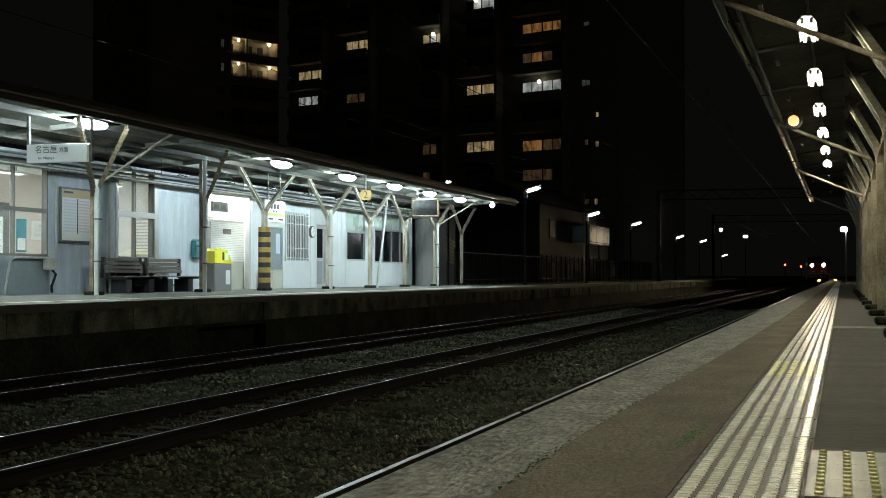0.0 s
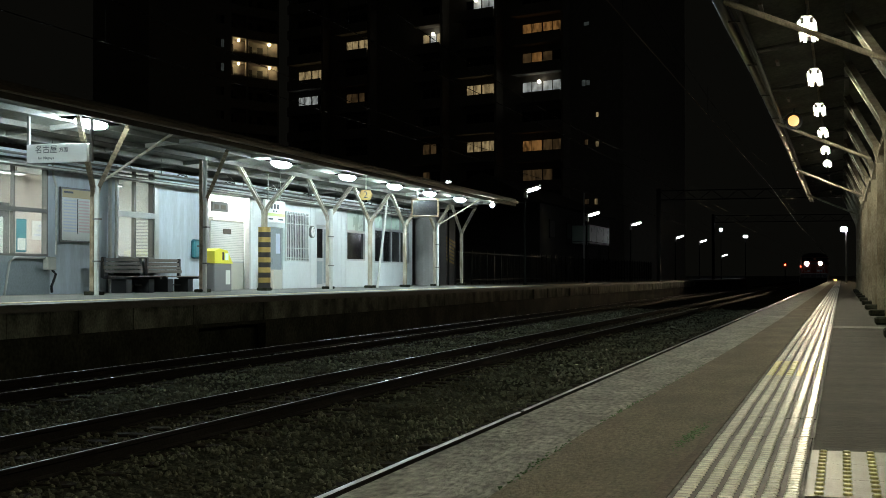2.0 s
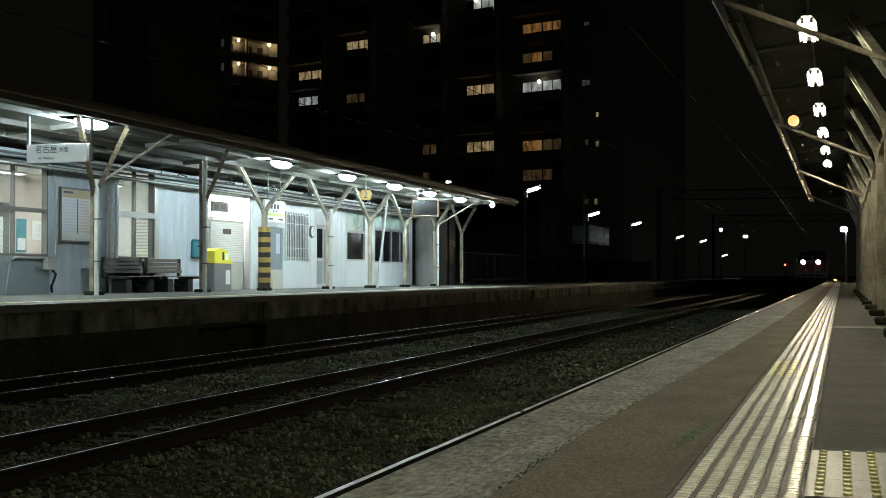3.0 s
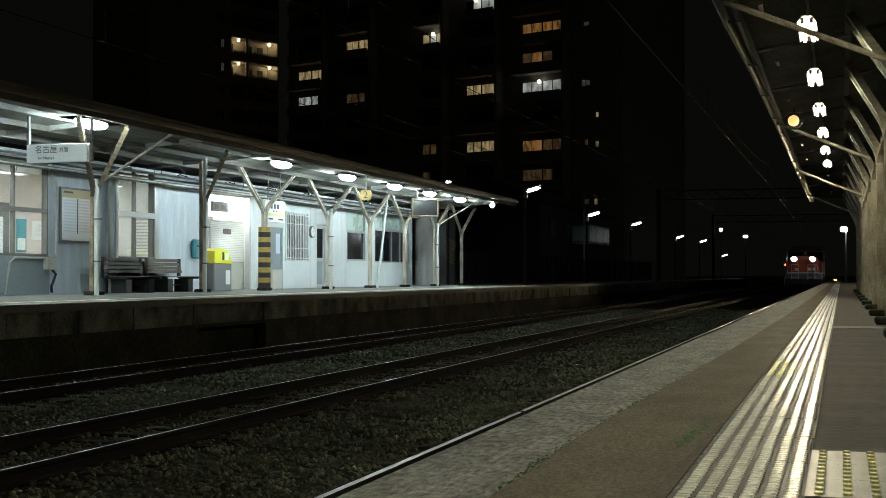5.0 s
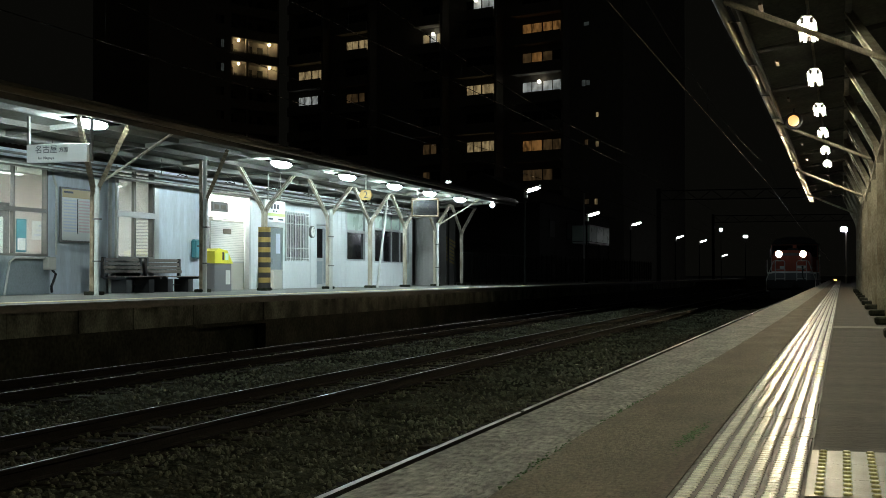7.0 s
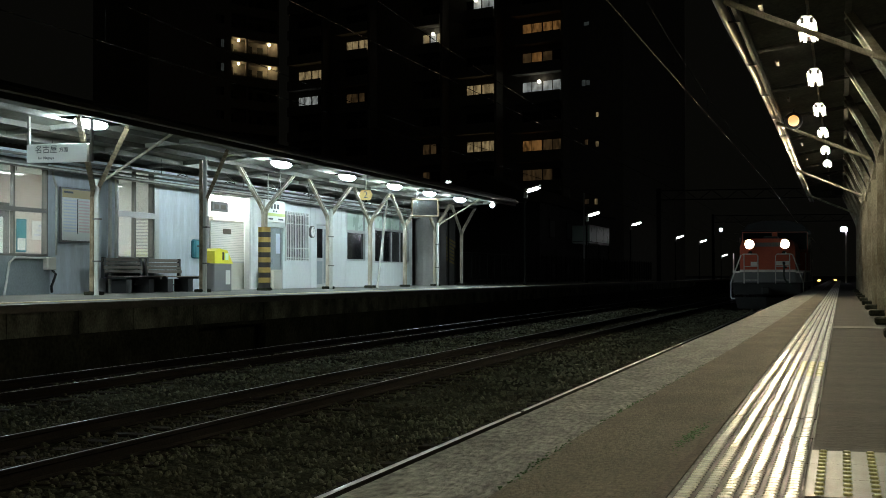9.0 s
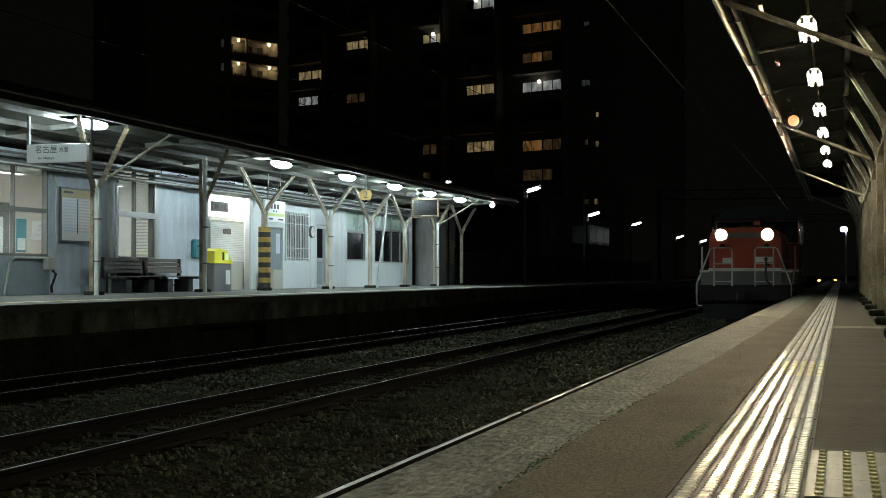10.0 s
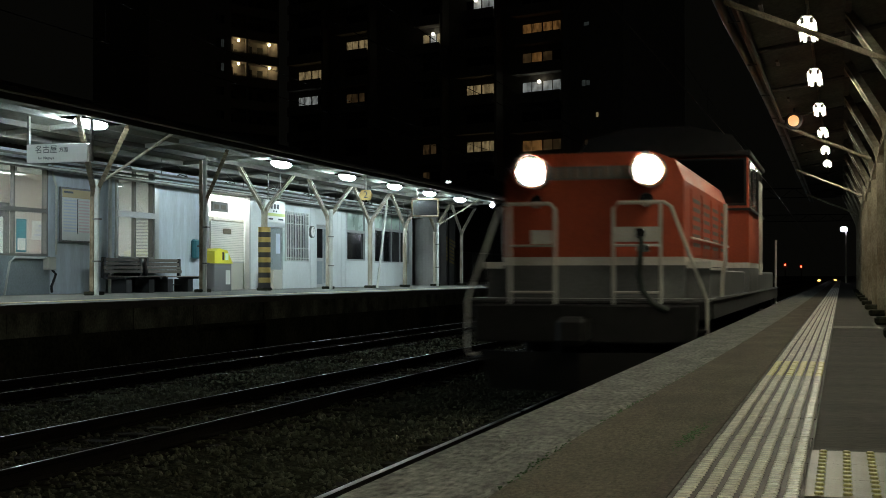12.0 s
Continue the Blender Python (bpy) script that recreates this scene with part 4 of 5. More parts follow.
b1 = bench(30.75)
copy_thing(b1, pose(-18.25, 33.0, FZ))
rd = thing("card_reader", "grey card reader post with a bright yellow head", "card reader", at=(-17.7, 35.1, FZ))
part("body", bx(-0.2, 0.2, 0, 1.15, 0, 0.82, bev=0.02), M_grey, rd, "grey metal body")
bm = bmesh.new()
prof = [(0.0, 0.82), (0.0, 1.18), (0.35, 1.26), (0.85, 1.2), (1.2, 0.84), (1.2, 0.82)]
a = [bm.verts.new((-0.21, y, z)) for y, z in prof]
b = [bm.verts.new((0.21, y, z)) for y, z in prof]
bm.faces.new(a)
bm.faces.new(b[::-1])
for k in range(len(prof)):
    bm.faces.new((a[k], b[k], b[(k + 1) % len(prof)], a[(k + 1) % len(prof)]))
part("head", bm, M_yellow, rd, "bright yellow sloping head")
part("screen", bx(0.211, 0.215, 0.5, 0.62, 0.92, 1.15), M_black, rd)
part("touch_mark", bx(0.211, 0.215, 0.7, 0.9, 0.92, 1.12), glow("green_panel", (0.15, 0.7, 0.2), 0.4), rd, "green lit panel")
part("notice", bx(0.2, 0.204, 0.75, 1.05, 0.2, 0.62), M_white, rd)
ct = thing("counter", "beige counter inside the entrance", "counter", at=(-19.2, 39.5, FZ))
part("body", bx(-0.2, 0.12, 0, 1.2, 0, 0.88, bev=0.01), M_beige, ct)
part("top", bx(-0.22, 0.14, -0.02, 1.22, 0.88, 0.92), M_alu, ct)
bn = thing("storage_bin", "beige metal box beside the grey door", "box", at=(-18.5, 41.0, FZ))
part("body", bx(-0.25, 0.25, 0, 0.75, 0, 0.62, bev=0.02), M_beige, bn)
part("lid", bx(-0.26, 0.26, -0.01, 0.76, 0.62, 0.66), M_beige, bn)

# waiting room: posters, ticket counter glimpsed through the windows
po = thing("poster", "teal and white poster on the waiting room wall", "poster", at=(-22.39, 32.5, 1.25))
part("sheet", bx(0, 0.012, 0, 0.48, 0, 0.95), M_teal, po)
part("white_field", bx(0.012, 0.016, 0.05, 0.43, 0.06, 0.4), M_white, po)
nt_ = thing("notice", "pale printed notice on the waiting room wall", "notice", at=(-22.39, 33.25, 1.62))
part("sheet", bx(0, 0.012, 0, 0.95, 0, 0.55), M_white, nt_)
for k in range(3):
    part("writing_bar", bx(0.012, 0.016, 0.1 + 0.1 * k, 0.5 + 0.12 * k, 0.12 + k * 0.13, 0.17 + k * 0.13), M_blue, nt_)
dr = thing("inner_door", "dark brown inner door with a pale notice", "door", at=(-22.39, 30.2, FZ))
part("leaf", bx(0, 0.06, 0, 1.9, 0.02, 2.5), M_dframe, dr)
part("notice", bx(0.06, 0.066, 1.0, 1.6, 1.0, 2.1), M_white, dr)
for yy, hh, mm in ((33.55, 0.42, M_wood), (34.0, 0.5, M_grey)):
    sv = thing("shelf_box", "small dark box on the waiting room ledge", "box", "ledge boxes", at=(-22.1, yy, 1.06))
    part("case", bx(-0.12, 0.12, 0, 0.22, 0, hh, bev=0.02), mm, sv)
lg = thing("ledge", "pale ledge under the waiting room wall notices", "ledge", at=(-22.4, 30.0, FZ))
part("top", bx(0, 0.5, 2.2, 7.1, 0.88, 0.94), M_beige, lg)
part("front", bx(0.4, 0.44, 2.2, 7.1, 0, 0.88), M_beige, lg)
vs_ = thing("slatted_shutter", "pale slatted shutter in the waiting room side wall", "shutter", at=(0, 37.2, 0))
part("frame", bx(-21.3, -20.7, -0.05, -0.002, 1.2, 2.45), M_alu, vs_)
for k in range(12):
    part("slat", bx(-21.26, -20.74, -0.075, -0.05, 1.25 + k * 0.1, 1.31 + k * 0.1), M_white, vs_)

# ---------------------------------------------------------------- beyond the canopy
def post_lamp(x, y, z, group="platform lamp posts"):
    p = thing("lamp_post", "slim platform lamp post with a lit tilted head", "lamp post", group, at=(x, y, FZ))
    h = z - FZ
    part("pole", tb([(0, 0, 0), (0, 0, h)], 0.055, 8), M_fence, p)
    part("collar", tb([(0, 0, 0), (0, 0, 0.25)], 0.09, 8), M_fence, p)
    part("bracket", bx(-0.05, 0.12, -0.06, 0.06, h - 0.35, h - 0.05), M_white, p)
    bm = bmesh.new()
    sweep(bm, [(-0.1, 0.1), (0.1, 0.1), (0.13, 0.04), (-0.13, 0.04)], [(0.0, 0, h), (0.82, 0, h + 0.22)], (0, 1, 0))
    part("head", bm, M_white, p, "white lamp head")
    bm = bmesh.new()
    bmesh.ops.create_uvsphere(bm, u_segments=16, v_segments=8, radius=1.0,
                              matrix=Matrix.Translation((0.45, 0, h + 0.07)) @ Matrix.Rotation(-0.27, 4, "Y") @ Matrix.Diagonal((0.38, 0.1, 0.085, 1)))
    part("diffuser", bm, M_post_lamp, p, "glowing white diffuser")
    return p


for x, y, z in ((-15.0, 64.0, 4.75), (-15.0, 80.6, 4.25), (-15.0, 98.3, 4.3), (-15.0, 126, 4.1), (-15.0, 148, 4.25), (-15.2, 178, 3.1)):
    post_lamp(x, y, z)
sl = thing("street_lamp", "tall street lamp with a bright white lantern", "street lamp", "street lamps", at=(-12.9, 190, -1.4))
part("pole", tb([(0, 0, 0), (0, 0, 7.2)], 0.07, 8), M_fence, sl)
part("lantern", bx(-0.28, 0.28, -0.2, 0.2, 7.2, 7.55, bev=0.05), M_star, sl, "glowing white lantern")
s2 = copy_thing(sl, pose(-13.0, 152, -1.45))
s2.scale = (0.5, 0.5, 0.97)
nl = thing("lamp_post", "platform end lamp post with a bright white lantern", "lamp post", "street lamps", at=(0.2, 104, 0))
part("pole", tb([(0.12, 0, 0), (0.12, 0, 3.9)], 0.06, 8), M_cream, nl)
part("lantern", bx(-0.26, 0.2, -0.2, 0.2, 3.85, 4.2, bev=0.05), M_star, nl, "glowing white lantern")
for x, y, z in ((-18.5, 62.5, 5.2),):
    gl = thing("street_lamp", "small white street lamp behind the canopy", "street lamp", at=(x, y, -1.4))
    part("pole", tb([(0, 0, 0), (0, 0, z + 1.4)], 0.05, 8), M_fence, gl)
    part("lantern", bx(-0.12, 0.12, -0.08, 0.08, z + 1.32, z + 1.42, bev=0.03), M_post_lamp, gl, "glowing white lantern")

rs = thing("railway_signal", "distant railway signal post showing a red light", "signal", "distant signals", at=(-9.1, 230, -1.4))
part("post", tb([(0, 0, 0), (0, 0, 3.9)], 0.08, 8), M_fence, rs)
part("backboard", bx(-0.35, 0.35, -0.12, -0.06, 3.2, 4.2, bev=0.03), M_black, rs)
bm = bmesh.new()
disc(bm, (0, -0.2, 3.7), (0, 1, 0), 0.17, 0.06, 16)
part("lens", bm, M_red, rs, "glowing red lens")
copy_thing(rs, pose(-6.5, 230, -1.7))
al = thing("track_lamp", "small amber lamp beyond the platform end", "lamp", "amber lamps", at=(-2.6, 165, -0.9))
part("lens", bx(-0.16, 0.16, -0.1, 0.1, 0.75, 0.95, bev=0.05), M_amber, al, "glowing amber lens")
part("stand", tb([(0, 0, -0.5), (0, 0, 0.76)], 0.05), M_fence, al)
copy_thing(al, pose(-0.75, 165, -0.9))

fc = thing("fence", "dark steel picket fence along the platform's back", "fence")
for k in range(64):
    y = 62 + k * 1.5
    part("fence_post", bx(-18.04, -17.98, y - 0.03, y + 0.03, FZ, 1.9), M_fence, fc)
bm = bmesh.new()
for k in range(620):
    y = 62 + k * 0.155
    box(bm, -18.016, -18.004, y, y + 0.012, 0.25, 1.8)
o = part("picket_infill", bm, M_fence, fc)
tagged(o, kind="stuff")
for z in (0.35, 1.7):
    part("fence_rail", bx(-18.03, -17.99, 62, 158, z, z + 0.05), M_fence, fc)

hs = thing("house", "dark two-storey house with a balcony behind the fence", "house", at=(-19.6, 88, -1.4))
part("wall", bx(-8, 0, 0, 28, 0, 6.9), M_house, hs)
bm = bmesh.new()
pts = [(-8.6, -0.6, 6.9), (0.6, -0.6, 6.9), (-4.0, -0.6, 9.0), (-8.6, 28.6, 6.9), (0.6, 28.6, 6.9), (-4.0, 28.6, 9.0)]
v = [bm.verts.new(p) for p in pts]
for q in ((0, 1, 2), (3, 5, 4), (0, 3, 4, 1), (1, 4, 5, 2), (0, 2, 5, 3)):
    bm.faces.new([v[i] for i in q])
part("roof", bm, M_rooftop, hs, "dark tiled roof")
for yy in (3, 9, 15, 22):
    for zz in (1.6, 4.6):
        w = part("window", bx(0.0, 0.06, yy, yy + 1.8, zz, zz + 1.3), M_house, hs)
        part("pane", bx(0.06, 0.07, yy + 0.1, yy + 1.7, zz + 0.1, zz + 1.2), M_black, w)
bl = part("balcony", bx(0, 1.3, 11.4, 20.4, 4.4, 4.52), M_alu, hs, "pale balcony slab")
for yy in (11.4, 14.4, 17.4):
    part("balcony_panel", bx(1.26, 1.32, yy + 0.04, yy + 2.96, 4.56, 5.75), M_greenpane, bl, "pale translucent balcony panel")
part("balcony_panel", bx(0.0, 1.26, 11.37, 11.43, 4.56, 5.75), M_greenpane, bl)
part("balcony_rail", bx(1.24, 1.34, 11.4, 20.4, 5.75, 5.82), M_alu, bl)
for yy in (11.5, 15.9, 20.3):
    part("balcony_post", bx(1.2, 1.3, yy - 0.05, yy + 0.05, 0, 4.4), M_house, bl)
part("balcony_post", bx(0.9, 1.0, 11.1, 11.2, 0, 8.2), M_alu, bl, "pale upright beside the balcony")


# ---------------------------------------------------------------- apartment block
FL = 2.95
# bay: start, end, height of its floors above the even grid, number of panes
BAYS = [(5.8, 10.8, -0.1, 4), (13.9, 17.9, 0.2, 4), (20.9, 23.7, 0.3, 3), (31.1, 34.9, 0.75, 4), (38.1, 42.4, 1.0, 4)]
LIT = {(0, 9): "wwww", (0, 8): "-dwd", (0, 7): "bbbb", (0, 5): "ddww", (0, 4): "-ddd", (1, 10): "bbb-", (1, 7): "cccc", (1, 5): "cccc",
       (2, 9): "cbc", (2, 5): "-dd", (2, 4): "--d", (3, 9): "cccc", (3, 7): "-ddd", (4, 8): "cccc", (4, 7): "-bbb"}
BULBS = [(2, 9, 22.0), (1, 10, 16.3), (0, 7, 8.4)]
SMALL = [(3.07, 26.6, 0.6, 0.35, "f"), (3.41, 20.8, 0.4, 0.6, "f"), (2.9, 20.8, 0.35, 0.5, "f"), (1.87, 17.6, 0.26, 0.45, "c"), (1.88, 14.73, 0.32, 0.5, "c"),
         (3.1, 14.98, 0.35, 0.5, "d"), (3.25, 9.17, 0.3, 0.5, "d"), (2.95, 9.17, 0.25, 0.5, "d"), (2.02, 9.13, 0.32, 0.55, "c")]
PANES = {"f": M_win_faint, "w": M_win_warm, "c": M_win_cream, "b": M_win_white, "d": M_win_dim, "-": M_darkglass}


def apartment():
    a = thing("apartment_block", "tall dark apartment block with a few lit windows", "building", at=(-21.5, 125.5, -1.4), rz=158.48)
    n = 13
    part("wall", bx(-1.0, 44, -14, -1.6, 0, FL * n + 2), M_apt, a)
    part("roof", bx(-1.3, 44.3, -14.3, -0.2, FL * n + 2, FL * n + 2.6), M_rooftop, a)
    for bi, (x0, x1, dz, cols) in enumerate(BAYS):
        part("bay_wall", bx(x0 - 0.75, x0 - 0.45, -1.6, -0.4, 0, FL * n), M_apt, a)
        for f in range(1, n):
            z0 = f * FL + dz
            bal = part("balcony", bx(x0 - 0.45, x1 + 0.45, -1.6, -0.2, z0 - 1.35, z0 - 1.2), M_apt, a)
            part("parapet", bx(x0 - 0.45, x1 + 0.45, -0.3, -0.2, z0 - 1.2, z0 - 0.3), M_apt, bal)
            h = 0.88
            wo = part("window", bx(x0, x1, -1.6, -1.53, z0 - 0.25, z0 + h + 0.05), M_dframe, a)
            lit = LIT.get((bi, f), "-" * cols)
            for k in range(cols):
                w = (x1 - x0) / cols
                part("pane", bx(x0 + k * w + 0.06, x0 + (k + 1) * w - 0.06 - 0.1 * (k % 2), -1.53, -1.5, z0 - 0.2, z0 + h), PANES[lit[k]], wo)
    for bi, f, x in BULBS:
        bm = bmesh.new()
        bmesh.ops.create_icosphere(bm, subdivisions=2, radius=0.2, matrix=Matrix.Translation((x, -1.1, f * FL + BAYS[bi][2] + 0.8)))
        part("balcony_light", bm, M_bulb, a, "small bright ceiling light")
    for x, z, w, h, key in SMALL:
        wo = part("window", bx(x - w / 2 - 0.06, x + w / 2 + 0.06, -1.6, -1.53, z - h / 2 - 0.06, z + h / 2 + 0.06), M_dframe, a)
        part("pane", bx(x - w / 2, x + w / 2, -1.53, -1.5, z - h / 2, z + h / 2), PANES[key], wo)
    return a


def apartment_wing():
    """The block behind, with open access galleries; two of them lit by ceiling bulbs."""
    a = thing("apartment_block", "dark apartment wing with two lamp-lit open galleries", "building", at=(-71.03, 147.25, -1.4), rz=62.8)
    top, step = 31.1 + 2 * 2.9, 2.9
    part("wall", bx(-12, 7.2, 1.6, 12, 0, top + 0.6), M_apt, a)
    part("wall", bx(-12, -0.2, 0, 1.6, 0, top + 0.6), M_apt, a)
    part("wall", bx(6.95, 7.2, 0, 1.6, 0, top + 0.6), M_apt, a)
    part("roof", bx(-12.3, 7.5, -0.3, 12.3, top + 0.6, top + 0.9), M_rooftop, a)
    for f in range(13):
        ceil = top - f * step
        g = part("gallery", bx(-0.2, 6.95, 0, 1.6, ceil, ceil + 0.2), M_apt, a, "concrete gallery slab")
        part("parapet", bx(-0.2, 6.95, 0, 0.12, ceil - 2.7, ceil - 1.75), M_apt, g)
        part("pillar", bx(2.1, 2.3, 0.02, 0.3, ceil - 1.75, ceil), M_apt, g)
        part("pipe", tb([(2.6, 0.2, ceil - 1.75), (2.6, 0.2, ceil)], 0.05, 6), M_apt, g)
        for x in (0.4, 3.3, 5.0):
            d = part("door", bx(x, x + 0.85, 1.56, 1.6, ceil - 2.65, ceil - 0.55), M_house, g, "dark flat door")
            part("meter_box", bx(x + 1.0, x + 1.4, 1.45, 1.6, ceil - 1.9, ceil - 1.2), M_dframe, d)
        w = part("window", bx(-2.5, -1.3, -0.06, 0, ceil - 1.5, ceil - 0.5), M_dframe, a)
        part("pane", bx(-1.8, -1.36, -0.08, -0.06, ceil - 1.45, ceil - 0.55), M_win_faint if f in (2, 3) else M_darkglass, w)
        if f in (2, 3):
            for x in (1.45, 6.25):
                bm = bmesh.new()
                bmesh.ops.create_icosphere(bm, subdivisions=2, radius=0.17, matrix=Matrix.Translation((x, 0.75, ceil - 0.2)))
                part("gallery_light", bm, M_gallery, g, "bright round ceiling light")
    return a


apartment()
apartment_wing()

# ---------------------------------------------------------------- overhead line
for c, _ in TRACKS.values():
    w = thing("overhead_wire", "thin copper contact wire hung over the track", "overhead wire", "overhead wires", kind="structure")
    pts, mes = [], []
    for k in range(-1, 9):
        pts.append((c + (0.1 if k % 2 else -0.1), 12 + 45 * k, 4.2))
    # near wire made shiny to glint; the others' dimness is in the colour
    part("contact_wire", tb(pts, 0.0075, 6), M_contact if c > -4 else M_wire, w)
    for k in range(-1, 8):
        for q in range(8):
            s = q / 8
            mes.append((c, 12 + 45 * (k + s), 5.15 - 2.4 * s * (1 - s)))
    part("messenger_wire", tb(mes, 0.0055, 6), M_wire, w)
    for k in range(0, 300, 6):
        s = ((k - 12) % 45) / 45
        part("dropper", tb([(c, k + 12, 4.2), (c, k + 12, 5.1 - 2.4 * s * (1 - s))], 0.003, 4), M_wire, w)
gt = thing("catenary_gantry", "dark steel lattice gantry over the tracks", "gantry", "gantries")
for x in (1.6, -13.4):
    part("mast", bx(x - 0.15, x + 0.15, 101.85, 102.15, -1.4, 7.2), M_fence, gt)
for z in (6.3, 7.0):
    part("chord", bx(-13.4, 1.6, 101.95, 102.05, z, z + 0.08), M_fence, gt)
for k in range(15):
    part("lattice_bar", tb([(-13.4 + k, 102, 6.3 if k % 2 else 7.05), (-12.4 + k, 102, 7.05 if k % 2 else 6.3)], 0.03, 6), M_fence, gt)
copy_thing(gt, pose(0, 45, 0))


# ---------------------------------------------------------------- locomotive
def loco():
    """Diesel locomotive, front at y = 0 facing -y, rail level z = 0."""
    t = thing("locomotive", "red diesel locomotive with white band and lit headlamps", "locomotive")

    def hood(y0, y1, name):
        bm = bmesh.new()
        w = 1.08
        prof = [(-w, 1.2), (-w, 2.62), (-w + 0.1, 2.86), (-w + 0.35, 2.96), (w - 0.35, 2.96), (w - 0.1, 2.86), (w, 2.62), (w, 1.2)]
        a = [bm.verts.new((x, y0, z)) for x, z in prof]
        b = [bm.verts.new((x, y1, z)) for x, z in prof]
        bm.faces.new(a)
        bm.faces.new(b[::-1])
        for k in range(8):
            bm.faces.new((a[k], b[k], b[(k + 1) % 8], a[(k + 1) % 8]))
        h = part(name, bm, M_red_paint, t, "red painted engine hood")
        e = 0.008
        part("grey_skirt", bx(-w - e, w + e, y0 - e, y1 + e, 1.2, 1.615), M_loco_grey, h, "grey lower panel")
        part("white_band", bx(-w - 0.014, w + 0.014, y0 - 0.014, y1 + 0.014, 1.615, 1.715), M_white_band, h, "white painted band")
        return h

    fh = hood(0.75, 6.9, "front_hood")
    rh = hood(10.6, 16.2, "rear_hood")
    # front grille and side louvres
    part("front_louvre", bx(-0.62, 0.62, 0.72, 0.76, 2.64, 2.8), M_loco_grey, fh, "pale louvred panel between the lamps")
    for k in range(10):
        part("louvre_slat", bx(-0.6 + k * 0.122, -0.52 + k * 0.122, 0.7, 0.725, 2.66, 2.78), M_slat, fh)
    for s in (-1, 1):
        for k in range(4):
            y = 1.5 + k * 1.3
            d = part("side_door", bx(s * 1.08 - 0.012, s * 1.08 + 0.012, y, y + 1.15, 1.75, 2.55), M_red_paint, fh)
            for q in range(6):
                part("louvre_slat", bx(s * 1.085 - 0.012, s * 1.085 + 0.012, y + 0.15, y + 1.0, 1.85 + q * 0.11, 1.9 + q * 0.11), M_loco_grey, d)
        for k in range(4):
            y = 10.9 + k * 1.3
            part("side_door", bx(s * 1.08 - 0.012, s * 1.08 + 0.012, y, y + 1.15, 1.75, 2.55), M_red_paint, rh)
    part("exhaust", bx(-0.3, 0.3, 3.2, 4.2, 2.96, 3.12, bev=0.03), M_loco_under, fh)
    # cab
    bm = bmesh.new()
    w = 1.42
    prof = [(-w, 3.42), (-w + 0.25, 3.76), (-0.5, 3.92), (0.5, 3.92), (w - 0.25, 3.76), (w, 3.42)]
    a = [bm.verts.new((x, 6.88, z)) for x, z in prof]
    b = [bm.verts.new((x, 10.62, z)) for x, z in prof]
    bm.faces.new(a)
    bm.faces.new(b[::-1])
    for k in range(6):
        bm.faces.new((a[k], b[k], b[(k + 1) % 6], a[(k + 1) % 6]))
    part("cab_roof", bm, M_loco_under, t, "dark cab roof")
    bm = bmesh.new()
    box(bm, -w, w, 6.9, 10.6, 1.2, 3.42, bev=0.03)
    cb = part("cab", bm, M_red_paint, t, "red driver's cab")
    part("grey_skirt", bx(-w - 0.008, w + 0.008, 6.892, 10.608, 1.2, 1.615), M_loco_grey, cb)
    part("white_band", bx(-w - 0.014, w + 0.014, 6.886, 10.614, 1.615, 1.7), M_white_band, cb)
    part("window_ledge", bx(-w - 0.04, w + 0.04, 6.82, 10.68, 2.54, 2.58), M_loco_under, cb, "dark ledge under the cab windows")
    part("roof_eave", bx(-w - 0.05, w + 0.05, 6.75, 10.75, 3.42, 3.5, bev=0.02), M_loco_under, cb)
    for s in (-1, 1):
        for yy, dy in ((6.87, 0.02), (10.6, 0.02)):
            f = part("cab_window", bx(s * 0.75 - 0.64, s * 0.75 + 0.64, yy, yy + dy, 2.62, 3.39), M_loco_under, cb)
            part("pane", bx(s * 0.75 - 0.6, s * 0.75 + 0.6, yy - 0.006, yy + dy + 0.006, 2.66, 3.36), M_darkglass, f)
        for y0 in (7.3, 9.1):
            f = part("cab_window", bx(s * w - 0.012, s * w + 0.012, y0 - 0.3, y0 + 1.3, 2.58, 3.38), M_chrome, cb)
            part("pane", bx(s * w - 0.018, s * w + 0.018, y0 - 0.26, y0 + 1.26, 2.62, 3.34), M_darkglass, f)
        part("cab_handrail", tb([(s * 1.5, 8.5, 1.5), (s * 1.5, 8.5, 3.1)], 0.018), M_railing, cb)
        part("cab_handrail", tb([(s * 1.5, 9.0, 1.5), (s * 1.5, 9.0, 3.1)], 0.018), M_railing, cb)
        part("side_mirror", bx(s * 1.5 - 0.05, s * 1.5 + 0.05, 7.05, 7.12, 2.6, 3.2, bev=0.02), M_chrome, cb)
    # underframe
    part("walkway_lip", bx(-1.45, 1.45, 0.3, 16.7, 1.2, 1.225), M_loco_grey, t, "worn grey walkway lip")
    fr = part("underframe", bx(-1.42, 1.42, 0.25, 16.75, 0.98, 1.2, bev=0.02), M_loco_under, t, "dark running board and sill")
    for s in (-1, 1):
        part("side_sill", bx(s * 1.425 - 0.008, s * 1.425 + 0.008, 0.6, 16.4, 0.99, 1.21), M_loco_under, fr, "dark side sill")
        part("casing_edge", bx(*sorted((s * 1.1, s * 1.372)), 0.985, 2.5, 1.56, 1.585), M_white_band, t, "pale painted casing edge")
        part("side_tank", bx(s * 1.2 - 0.15, s * 1.2 + 0.15, 1.0, 16.0, 1.2, 1.56, bev=0.02), M_loco_grey, t, "grey side casing")
    part("buffer_beam", bx(-1.3, 1.3, 0.1, 0.3, 0.72, 1.16, bev=0.02), M_loco_under, t, "dark buffer beam")
